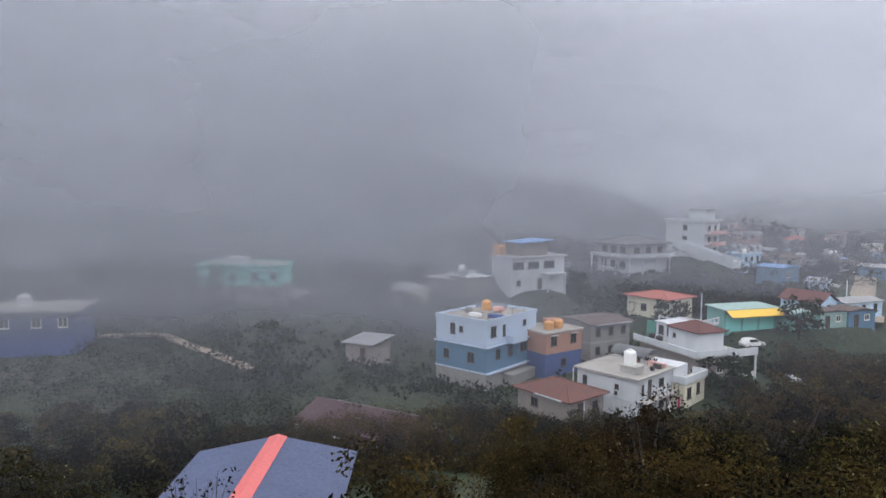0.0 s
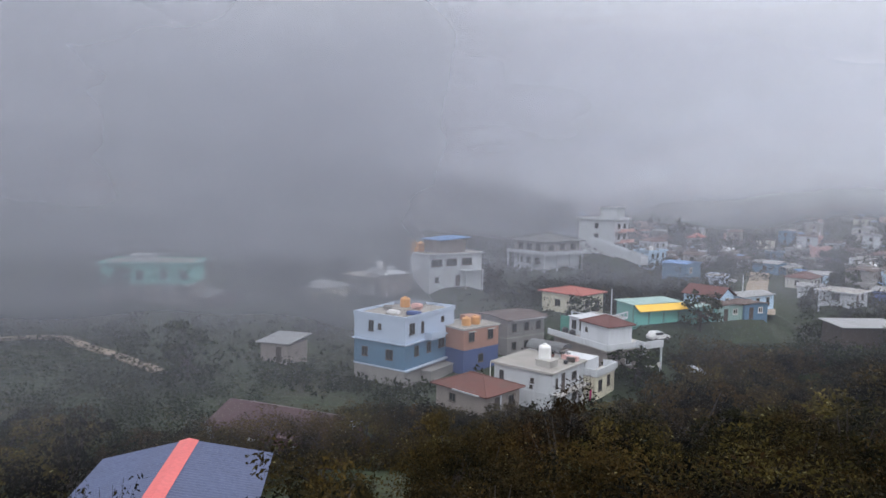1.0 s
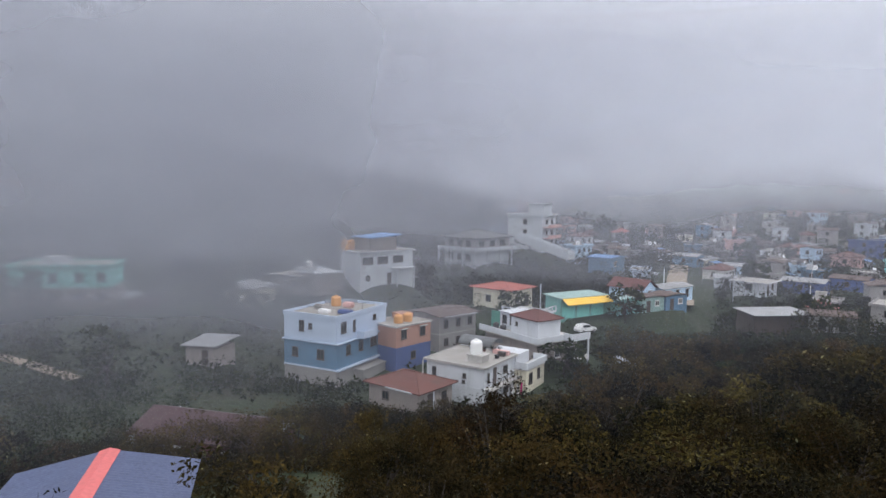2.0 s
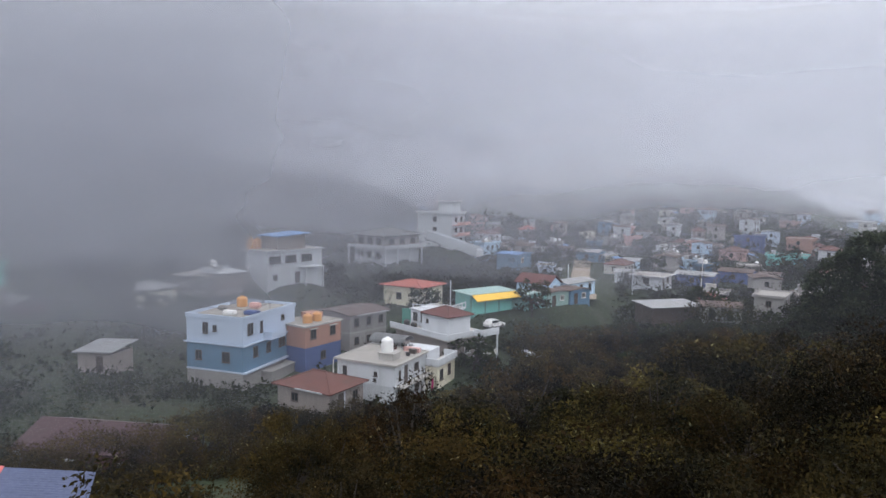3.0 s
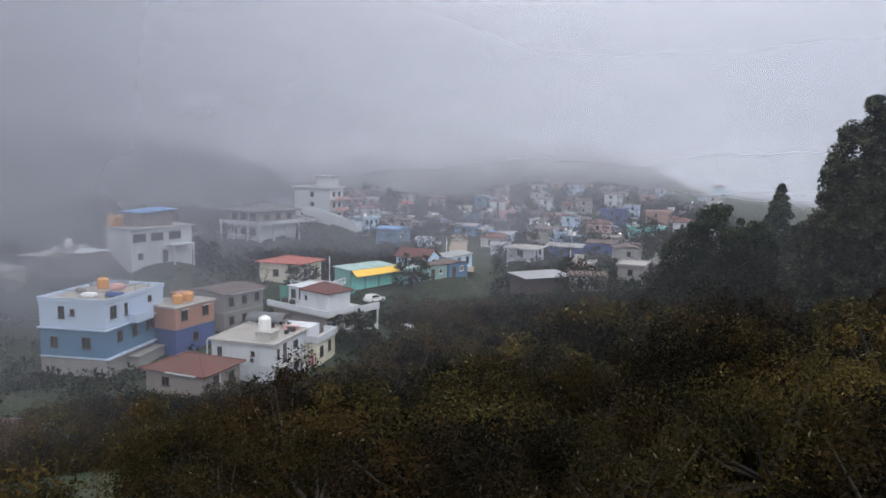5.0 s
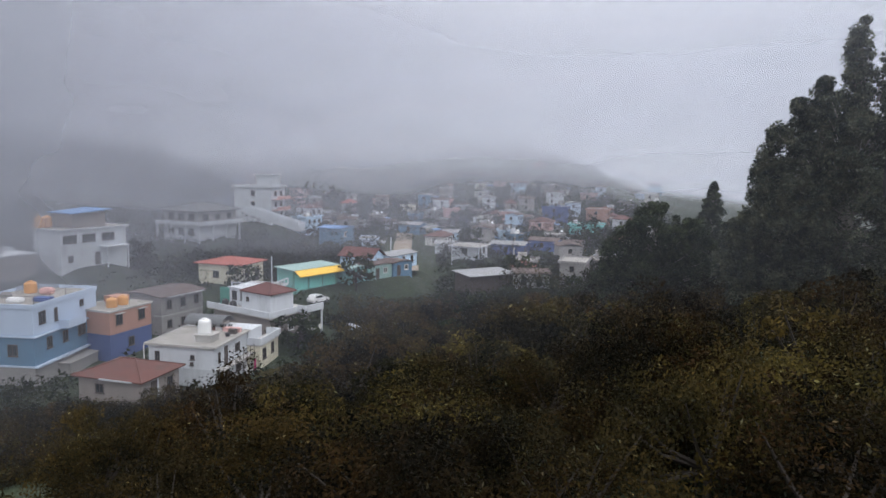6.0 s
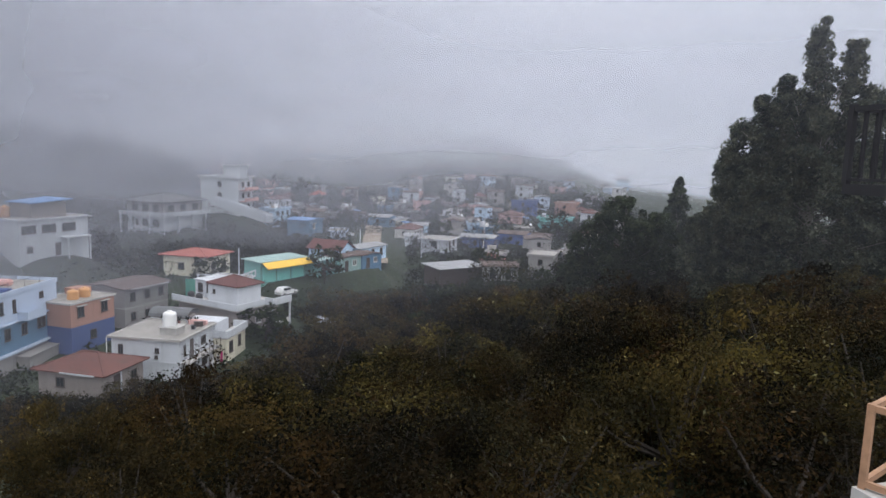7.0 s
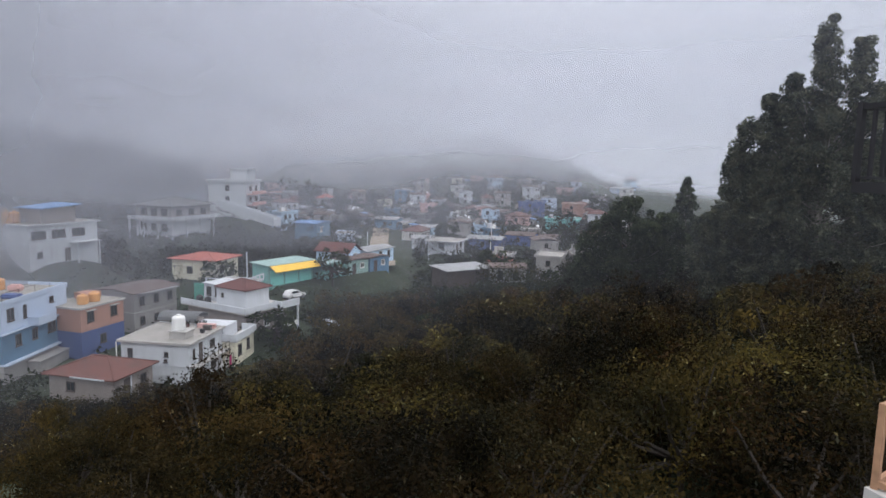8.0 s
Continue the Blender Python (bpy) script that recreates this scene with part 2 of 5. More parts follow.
def lathe(profile, n=20):
    """A turned body from (radius, height) pairs."""
    bm = bmesh.new()
    rings = [[bm.verts.new((r * math.cos(i * 2 * math.pi / n), r * math.sin(i * 2 * math.pi / n), z)) for i in range(n)] for r, z in profile]
    for a, b in zip(rings, rings[1:]):
        for i in range(n):
            bm.faces.new((a[i], a[(i + 1) % n], b[(i + 1) % n], b[i]))
    bm.faces.new(rings[0][::-1])
    bm.faces.new(rings[-1])
    return bm


def part(name, bm, material, parent, label=""):
    """Links a bmesh as one mesh object under a thing or a part."""
    me = bpy.data.meshes.new(name)
    bm.to_mesh(me)
    bm.free()
    me.materials.append(material)
    ob = new(name, me)
    ob.parent = parent
    if label:
        ob["label"] = label
    return ob


def thing(name, m, label, category, group="", kind=""):
    ob = new(name)
    ob.empty_display_size = 0.3
    ob.matrix_world = m
    return tagged(ob, label, category, group, kind)


def solid(name, bm, material, m, label, category="", group="", kind=""):
    ob = part(name, bm, material, None)
    ob.matrix_world = m
    return tagged(ob, label, category, group, kind)


# ---------------------------------------------------------------- the lie of the land
PADS = []   # levelled building plots: x, y, radius, height


def land(x, y):
    s = -0.423 * x + 0.906 * y
    q = -0.5 * x + 0.866 * y
    valley = 4.0 + 0.04 * max(0.0, q - 70) + 0.08 * max(0.0, -x - 30) + min(46.0, 0.34 * max(0.0, q - 228))
    valley += 17 * math.exp(-((x - 135) / 75) ** 2 - ((y - 345) / 70) ** 2)
    slope = 17.5 - 0.233 * (s - 15) if s > 15 else 17.5
    if x > 25:
        slope += 0.05 * (x - 25)
    h = max(slope, valley) + math.log1p(math.exp(-abs(slope - valley) / 1.5)) * 1.5
    h += 1.1 * (noise.noise((x * 0.03, y * 0.03, 1.7))) + 0.5 * noise.noise((x * 0.11, y * 0.11, 4.2))
    tw, tz = 0.0, 0.0
    for px, py, r, z in PADS:
        d = math.hypot(x - px, y - py)
        if d < 2 * r:
            k = math.exp(-((d / r) ** 4))
            tw += k
            tz += k * (z - h)
    return h + tz / max(1.0, tw)


# ---------------------------------------------------------------- building kit
def window(parent, face, a, z, w=0.9, h=1.2, frame_mat=None, shade=True, bars=1, off=0.0):
    """A window on a wall: face "front" looks along -y, "side" along +x; a is the place along the wall, off the wall's own place."""
    frame_mat = frame_mat or M_FRAMEW
    t = 0.09
    ring = [(0, 0, t, h), (w - t, 0, w, h), (t, 0, w - t, t), (t, h - t, w - t, h)]
    for i in range(bars):
        c = w * (i + 1) / (bars + 1)
        ring.append((c - 0.025, t, c + 0.025, h - t))

    def place(u0, v0, u1, v1, d0, d1):
        if face == "front":
            return (a + u0, off - d1, z + v0, a + u1, off - d0, z + v1)
        if face == "left":
            return (off - d1, a + u0, z + v0, off - d0, a + u1, z + v1)
        return (off + d0, a + u0, z + v0, off + d1, a + u1, z + v1)
    ob = part("window", boxes(*[place(*r, 0.0, 0.07) for r in ring]), frame_mat, parent)
    part("pane", boxes(place(t, t, w - t, h - t, 0.004, 0.018)), M_GLASS, ob)
    part("sill", boxes(place(-0.08, -0.07, w + 0.08, 0.0, 0.0, 0.14)), frame_mat, ob)
    if shade:
        part("sunshade", boxes(place(-0.18, h + 0.05, w + 0.18, h + 0.13, 0.0, 0.42)), M_CONC, ob)
    return ob


def door(parent, face, a, z, w=0.95, h=2.05, mat=None, off=0.0):
    mat = mat or M_FRAMED
    if face == "front":
        b = (a, off - 0.05, z, a + w, off, z + h)
        c = (a + w - 0.16, off - 0.1, z + 1.0, a + w - 0.10, off - 0.05, z + 1.15)
    else:
        b = (off, a, z, off + 0.05, a + w, z + h)
        c = (off + 0.05, a + 0.1, z + 1.0, off + 0.1, a + 0.16, z + 1.15)
    ob = part("door", boxes(b), mat, parent)
    part("handle", boxes(c), M_SHEET, ob)
    return ob


def flat_roof(parent, w, l, z, over=0.3, lip=0.18, mat=None, edge=None):
    part("roof_slab", boxes((-w - over, -over, z, over, l + over, z + 0.14)), edge or M_CONC, parent)
    part("roof_surface", boxes((-w - over + 0.15, -over + 0.15, z + 0.14, over - 0.15, l + over - 0.15, z + 0.17)), mat or M_ROOFC, parent)
    o, t = over, 0.15
    part("parapet", boxes((-w - o, -o, z + 0.14, o, -o + t, z + 0.14 + lip), (-w - o, l + o - t, z + 0.14, o, l + o, z + 0.14 + lip),
                          (-w - o, -o + t, z + 0.14, -w - o + t, l + o - t, z + 0.14 + lip), (o - t, -o + t, z + 0.14, o, l + o - t, z + 0.14 + lip)), edge or M_CONC, parent)


def hip_roof(parent, w, l, z, rise, mat, over=0.4, name="roof"):
    x0, x1, y0, y1 = -w - over, over, -over, l + over
    W, L = x1 - x0, y1 - y0
    if W >= L:
        a, b = (x0 + L / 2, (y0 + y1) / 2, z + rise), (x1 - L / 2 - 0.01, (y0 + y1) / 2, z + rise)
    else:
        a, b = ((x0 + x1) / 2, y0 + W / 2, z + rise), ((x0 + x1) / 2, y1 - W / 2 + 0.01, z + rise)
    e = 0.12
    pts = [(x0, y0, z), (x1, y0, z), (x1, y1, z), (x0, y1, z), (x0, y0, z + e), (x1, y0, z + e), (x1, y1, z + e), (x0, y1, z + e), a, b]
    if W >= L:
        fs = [(4, 5, 9, 8), (5, 6, 9), (6, 7, 8, 9), (7, 4, 8)]
    else:
        fs = [(4, 5, 8), (5, 6, 9, 8), (6, 7, 9), (7, 4, 8, 9)]
    fs += [(3, 2, 1, 0), (0, 1, 5, 4), (1, 2, 6, 5), (2, 3, 7, 6), (3, 0, 4, 7)]
    r = part(name, poly(pts, fs), mat, parent)
    bm = bmesh.new()
    tube(bm, a, b, 0.12, n=6)
    for c, d in (((x0, y0, z + e), a), ((x1, y0, z + e), b if W >= L else a), ((x1, y1, z + e), b), ((x0, y1, z + e), a if W >= L else b)):
        tube(bm, c, d, 0.09, n=6)
    part("ridge_tiles", bm, mat, r)
    return r


def gable_roof(parent, w, l, z, rise, mat, over=0.4, along="x", t=0.1, name="roof"):
    x0, x1, y0, y1 = -w - over, over, -over, l + over
    if along == "x":
        c = (y0 + y1) / 2
        pts = [(x0, y0, z), (x1, y0, z), (x1, c, z + rise), (x0, c, z + rise), (x1, y1, z), (x0, y1, z)]
    else:
        c = (x0 + x1) / 2
        pts = [(x0, y1, z), (x0, y0, z), (c, y0, z + rise), (c, y1, z + rise), (x1, y0, z), (x1, y1, z)]
    top = [(p[0], p[1], p[2] + t) for p in pts]
    fs = [(0, 1, 2, 3)[::-1], (3, 2, 4, 5)[::-1], (6, 7, 8, 9), (9, 8, 10, 11), (0, 1, 7, 6), (1, 2, 8, 7), (2, 4, 10, 8), (4, 5, 11, 10), (5, 3, 9, 11), (3, 0, 6, 9)]
    return part(name, poly(pts + top, fs), mat, parent)


def gable_ends(parent, w, l, z, rise, mat, along="x"):
    if along == "x":
        for x in (-w, 0):
            a = -0.12 if x == 0 else 0.12
            part("gable_wall", poly([(x, 0, z), (x, l, z), (x, l / 2, z + rise * 0.93), (x + a, 0, z), (x + a, l, z), (x + a, l / 2, z + rise * 0.93)],
                                    [(0, 1, 2), (5, 4, 3), (0, 3, 4, 1), (1, 4, 5, 2), (2, 5, 3, 0)]), mat, parent)
    else:
        for y in (0, l):
            a = 0.12 if y == 0 else -0.12
            part("gable_wall", poly([(-w, y, z), (0, y, z), (-w / 2, y, z + rise * 0.93), (-w, y + a, z), (0, y + a, z), (-w / 2, y + a, z + rise * 0.93)],
                                    [(0, 1, 2), (5, 4, 3), (0, 3, 4, 1), (1, 4, 5, 2), (2, 5, 3, 0)]), mat, parent)


def storeys(parent, w, l, levels, drop=1.2):
    """Stacked wall bodies from the ground up; the lowest goes down into the ground. Gives the top."""
    z = 0.0
    for i, (h, mat) in enumerate(levels):
        part("wall", boxes((-w, 0, z - (drop if i == 0 else 0), 0, l, z + h)), mat, parent)
        z += h
        if i + 1 < len(levels):
            part("floor_band", boxes((-w - 0.06, -0.06, z - 0.1, 0.06, l + 0.06, z + 0.06)), M_CONC if mat in (M_GREYW, M_TAUPE) else mat, parent)
    return z


def tank(x, y, z, r=0.55, h=1.25, mat=None, label="white plastic water tank on a flat roof"):
    """A roof-top water tank with ribs, a shoulder and a screw lid."""
    t = thing("water_tank", pose(x, y, z), label, "water tank", "roof water tanks")
    prof = [(r * 0.96, 0.0)]
    for i in range(5):
        zz = 0.06 + i * (h * 0.72) / 5
        prof += [(r, zz), (r, zz + h * 0.1), (r * 0.97, zz + h * 0.115), (r * 0.97, zz + h * 0.13)]
    prof += [(r, h * 0.78), (r * 0.8, h * 0.90), (r * 0.4, h * 0.94)]
    body = part("tank_body", lathe(prof, 18), mat or M_TANKW, t)
    part("lid", lathe([(r * 0.38, h * 0.93), (r * 0.38, h), (r * 0.3, h * 1.03)], 14), mat or M_TANKW, body)
    return t


def house(corner, yaw, w, l, top, levels, label, pad=True, category="house", group=""):
    """A house by its nearest upper corner: walls run w back along its left face and l along its right face."""
    hgt = sum(h for h, m in levels)
    m = pose(corner[0], corner[1], top - hgt, 0, 0, yaw)
    ob = thing("house", m, label, category, group)
    if pad:
        c = m @ Vector((-w / 2, l / 2, 0))
        PADS.append((c.x, c.y, 0.75 * math.hypot(w, l), top - hgt))
    storeys(ob, w, l, levels)
    return ob, m, hgt


def at(m, x, y, z):
    return m @ Vector((x, y, z))


# ---------------------------------------------------------------- white house with the roof tank
ob, m, H = house((-8.34, 76.98), -23, 8.1, 8.0, 9.15, [(2.4, M_WHITE), (2.5, M_WHITE)], "two-storey white house with flat concrete roof and side balcony")
flat_roof(ob, 8.1, 8.0, H, over=0.35, lip=0.12)
for a, z, w, h in ((-7.3, 2.95, 0.6, 1.25), (-2.9, 3.45, 0.5, 0.55), (-2.95, 2.8, 0.4, 0.35), (-6.8, 0.7, 0.9, 1.1)):
    window(ob, "front", a, z, w, h, M_FRAMED, shade=False)
window(ob, "side", 0.9, 3.0, 0.45, 1.2, M_FRAMED, shade=False)
door(ob, "side", 2.3, 2.45, 0.8, 2.1)
window(ob, "side", 4.9, 3.3, 1.1, 0.95, M_FRAMED, shade=False, bars=2)
door(ob, "side", 2.4, 0.0, 1.0, 2.0)
window(ob, "side", 5.0, 0.8, 1.2, 1.1, M_FRAMED, shade=False)
bal = part("balcony", boxes((0.0, 0.2, 2.3, 1.1, 7.9, 2.44)), M_CONC, ob, "narrow concrete side balcony")
bm = bmesh.new()
tube(bm, (1.05, 0.25, 3.45), (1.05, 7.8, 3.45), 0.035, n=6)
tube(bm, (1.05, 0.25, 2.95), (1.05, 7.8, 2.95), 0.025, n=6)
tube(bm, (1.05, 0.25, 3.45), (0.0, 0.25, 3.45), 0.035, n=6)
part("top_rail", bm, M_FRAMED, bal)
for i in range(9):
    bm = bmesh.new()
    tube(bm, (1.05, 0.25 + i * 0.94, 2.44), (1.05, 0.25 + i * 0.94, 3.45), 0.03, n=6)
    part("baluster", bm, M_FRAMED, bal)
bm = bmesh.new()
tube(bm, (-8.5, -0.3, -0.5), (-8.5, -0.3, H), 0.06, n=8)
part("drain_pipe", bm, M_FRAMEW, ob, "white plastic drain pipe")
# wing that stands forward, with a solid white terrace wall
part("wing_wall", boxes((0.0, 8.0, -1.2, 1.7, 13.4, 3.2)), M_CREAM, ob, "cream-painted wing wall")
part("wing_roof", boxes((-0.1, 7.8, 3.2, 1.95, 13.7, 3.33)), M_CONC, ob)
part("terrace_wall", boxes((1.77, 7.8, 3.33, 1.95, 13.7, 4.2), (0.1, 7.8, 3.33, 1.77, 7.98, 4.2), (0.0, 13.52, 3.33, 1.77, 13.7, 4.2)), M_WHITE, ob)
window(ob, "side", 8.7, 1.3, 1.0, 1.4, M_FRAMED, off=1.7, shade=False)
window(ob, "side", 11.2, 1.5, 0.8, 1.4, M_FRAMED, off=1.7, shade=False)
part("terrace_house", boxes((-8.4, 9.0, H + 0.17, -4.0, 11.2, H + 0.5)), M_TAUPE, ob)
bm = bmesh.new()
arc = [(math.cos(math.pi * i / 8), math.sin(math.pi * i / 8)) for i in range(9)]
ra = [[bm.verts.new((x, 10.1 + 1.6 * c, H + 0.45 + 0.9 * s)) for c, s in arc] for x in (-8.8, -3.6)]
for i in range(8):
    bm.faces.new((ra[0][i], ra[0][i + 1], ra[1][i + 1], ra[1][i]))
bmesh.ops.solidify(bm, geom=bm.faces[:], thickness=0.06)
part("terrace_roof", bm, M_SHEET, ob, "curved pale sheet roof over the roof store")
part("lower_wall", boxes((-9.0, 8.35, -1.2, 0.0, 12.2, H - 0.02)), M_WHITE, ob)
part("tank_stand", boxes((-3.2, 1.6, H + 0.17, -1.2, 3.4, H + 0.95), (-3.35, 1.45, H + 0.95, -1.05, 3.55, H + 1.06)), M_CONC, ob)
p = at(m, -2.5, 2.5, H + 1.06)
tank(p.x, p.y, p.z, 0.74, 1.75)
for x, y, sx, sy, sz, mt, nm, lb in ((-5.2, 7.0, 1.1, 0.5, 0.5, M_TAUPE, "planter", "dark planter trough on the flat roof"), (-2.6, 6.9, 2.2, 0.5, 0.45, M_PINK, "crate", "faded orange crate standing on the flat roof"),
                                     (-1.4, 6.0, 0.9, 0.5, 0.5, M_FRAMED, "crate", "dark crate standing on the flat roof"), (-1.1, 4.7, 0.4, 0.4, 0.35, M_STEEL, "bucket", "black bucket on the flat roof")):
    bm = boxes((0, 0, 0, sx, sy, sz), (-0.05, -0.05, sz, sx + 0.05, sy + 0.05, sz + 0.08))
    solid(nm, bm, mt, m @ Matrix.Translation((x, y, H + 0.17)), lb, nm)
for k_ in range(7):
    pot = thing("flower_pot", m @ Matrix.Translation((-6.3 + 0.75 * k_ + 0.2 * math.sin(k_ * 5), 7.6 - 0.5 * (k_ % 2), H + 0.17)), "clay flower pot with a small green plant", "flower pot", "flower pots on the white house roof")
    part("pot", lathe([(0.14, 0.0), (0.2, 0.34), (0.22, 0.36), (0.18, 0.36)], 12), M_TILE if k_ % 2 else M_WHITE, pot)
    rg_ = np.random.default_rng(k_)
    v_ = [(0.16 * math.cos(a_), 0.16 * math.sin(a_), 0.36 + 0.5 * ((a_ * 3.7) % 1)) for a_ in np.linspace(0, 6.2, 14)]
    bm = bmesh.new()
    for q_ in v_:
        tube(bm, (0, 0, 0.34), (q_[0] * 1.6, q_[1] * 1.6, q_[2]), 0.02, 0.05, 4)
    part("plant", bm, L_TOWN, pot)
for i, (y, mt, lb) in enumerate(((4.4, M_WHITECLOTH, "white cloth hung to dry over the railing"), (5.6, M_WHITECLOTH, "white cloth hung to dry over the railing"), (6.7, M_PINKCLOTH, "magenta cloth hung to dry"))):
    bm = bmesh.new()
    g = [[bm.verts.new((1.3 + 0.08 * math.sin(j * 1.9 + i), y + j * 0.16, 1.9 - kk * 0.3 + 0.05 * math.sin(j + kk))) for j in range(6)] for kk in range(6)]
    for r0, r1 in zip(g, g[1:]):
        for j in range(5):
            bm.faces.new((r0[j], r0[j + 1], r1[j + 1], r1[j]))
    bmesh.ops.solidify(bm, geom=bm.faces[:], thickness=0.03)
    solid("hanging_cloth", bm, mt, m @ Matrix.Translation((0.2, 0, 0)), lb, "laundry", "laundry beside the white house")
bm = bmesh.new()
for y in (3.9, 7.9):
    tube(bm, (1.5, y, -0.3), (1.5, y, 2.0), 0.03, n=6)
tube(bm, (1.5, 3.9, 1.95), (1.5, 7.9, 1.95), 0.012, n=5)
solid("clothes_line", bm, M_STEEL, m, "thin wire clothes line on two posts", "clothes line")

# ---------------------------------------------------------------- low house with the clay roof in front
ob, m, H = house((-14.7, 70.3), -28, 7.6, 6.0, 7.75, [(2.6, M_TAUPE)], "low grey house with faded red clay roof")
hip_roof(ob, 7.6, 6.0, H, 1.35, M_TILE, over=0.5)
part("eave_board", boxes((-4.6, -0.56, H - 0.02, -0.6, -0.51, H + 0.14)), M_WHITE, ob, "white-painted eave board")
door(ob, "side", 1.5, 0.0, 0.9, 2.2)
part("door_jamb", boxes((0.0, 2.42, 0.0, 0.06, 2.65, 2.3)), M_WHITE, ob)
window(ob, "side", 4.0, 1.0, 0.9, 1.0, M_FRAMED, shade=False)
window(ob, "front", -5.5, 1.0, 1.0, 1.0, M_FRAMED, shade=False)
p = at(m, -8.6, 3.2, 0)
STAND = (p.x, p.y, p.z)

# ---------------------------------------------------------------- blue and white house, three storeys
ob, m, H = house((-28.7, 83.5), -17, 8.8, 12.4, 12.8, [(2.4, M_GREYW), (3.6, M_BLUE), (3.2, M_PALEBLUE)], "three-storey house, pale upper storey over bright blue walls")
flat_roof(ob, 8.8, 12.4, H, over=0.12, lip=0.4, edge=M_PALEBLUE)
part("overhang", boxes((-9.0, -0.3, 5.88, 0.4, 12.4, 6.03)), M_PALEBLUE, ob)
part("plinth_band", boxes((-8.8, -0.12, 2.3, 0.5, 12.4, 2.5)), M_PALEBLUE, ob)
for a, z, w, h in ((-6.2, 7.2, 0.85, 1.5), (-4.6, 7.6, 0.6, 0.8), (-7.4, 3.6, 1.0, 1.3), (-3.2, 3.6, 1.2, 1.4)):
    window(ob, "front", a, z, w, h, M_FRAMED, shade=False)
for a, z, w, h in ((1.0, 7.2, 1.2, 1.5), (3.8, 7.0, 0.6, 1.6), (8.8, 7.8, 0.8, 0.8), (2.2, 4.0, 1.0, 1.4), (5.2, 4.0, 1.0, 1.4), (8.2, 4.1, 1.6, 1.3)):
    window(ob, "side", a, z, w, h, M_FRAMED, shade=False)
bal = part("balcony", boxes((0.0, 4.6, 5.95, 1.3, 8.0, 6.1), (1.2, 4.6, 6.1, 1.3, 8.0, 6.95), (0.0, 4.6, 6.1, 1.2, 4.7, 6.95)), M_PALEBLUE, ob, "pale blue balcony with solid parapet")
part("lean_to", boxes((0.0, 4.0, -1.2, 1.6, 12.3, 1.7), (0.0, 3.8, 1.7, 1.8, 12.3, 1.82)), M_GREYW, ob)
part("annex_wall", boxes((-4.6, 12.4, -1.2, -0.1, 17.0, 6.1), (-4.8, 12.4, 6.1, 0.3, 17.3, 6.3)), M_PALEBLUE, ob)
for i in range(5):
    bm = bmesh.new()
    tube(bm, (0.1, 0.2 + i * 2.9, H + 0.5), (0.1, 0.2 + i * 2.9, H + 1.5), 0.03, n=6)
    part("roof_post", bm, M_STEEL, ob)
bm = bmesh.new()
tube(bm, (0.1, 0.2, H + 1.45), (0.1, 11.8, H + 1.45), 0.025, n=6)
tube(bm, (0.1, 0.2, H + 1.45), (-8.4, 0.2, H + 1.45), 0.025, n=6)
part("roof_rail", bm, M_STEEL, ob)
p = at(m, -6.2, 8.5, H + 0.17)
tank(p.x, p.y, p.z, 0.75, 1.5, M_TANKO, "orange plastic water tank on a flat roof")
for x, y, sx, sy, sz, mt, nm, lb in ((-4.8, 2.0, 1.8, 1.2, 0.6, M_WHITECLOTH, "bundle", "heap of white sheeting on the flat roof"), (-2.4, 3.2, 2.2, 1.4, 0.5, M_ROYAL, "bundle", "blue tarpaulin bundle on the flat roof"),
                                     (-7.4, 4.5, 1.2, 0.9, 0.7, M_GREYW, "crate", "grey crate on the flat roof"), (-4.5, 7.5, 1.6, 1.1, 0.8, M_PINK, "crate", "pinkish crate on the flat roof")):
    bm = boxes((0, 0, 0, sx, sy, sz))
    bmesh.ops.bevel(bm, geom=bm.edges[:], offset=0.18, segments=2, affect="EDGES")
    solid(nm, bm, mt, m @ Matrix.Translation((x, y, H + 0.17)), lb, nm)

# ---------------------------------------------------------------- orange house over a deep blue base
ob, m, H = house((-22.5, 91.2), -32, 6.0, 7.2, 10.5, [(3.0, M_DEEPBLUE), (3.0, M_ORANGE)], "orange house over a deep blue ground storey")
flat_roof(ob, 6.0, 7.2, H, over=0.2, lip=0.1)
for a in (1.0, 4.9):
    window(ob, "side", a, 4.2, 1.1, 1.4, M_FRAMED, shade=True)
window(ob, "side", 3.0, 1.0, 1.0, 1.2, M_FRAMED, shade=False)
part("roof_room", boxes((-5.6, 4.6, H + 0.17, -3.4, 6.9, H + 1.0)), M_ORANGE, ob)
for y in (2.4, 4.3):
    p = at(m, -2.0, y, H + 0.17)
    tank(p.x, p.y, p.z, 0.7, 1.3, M_TANKO, "orange plastic water tank on the flat roof")

# ---------------------------------------------------------------- grey house with rusty sheet roof
ob, m, H = house((-18.1, 101.4), -38, 7.0, 8.0, 10.4, [(2.8, M_GREYW), (2.8, M_GREYW)], "grey rendered house with rusty sheet roof")
gable_roof(ob, 7.0, 8.0, H, 0.4, M_RUST, over=0.5, along="y")
gable_ends(ob, 7.0, 8.0, H, 0.36, M_GREYW, along="y")
for a in (1.0, 3.6, 6.2):
    window(ob, "side", a, 3.7, 0.9, 1.3, M_FRAMED, shade=False)
    window(ob, "side", a, 0.9, 0.9, 1.2, M_FRAMED, shade=False)
part("eave_sheet", boxes((0.52, 0.5, H - 0.02, 1.1, 7.6, H + 0.04)), M_SHEET, ob)

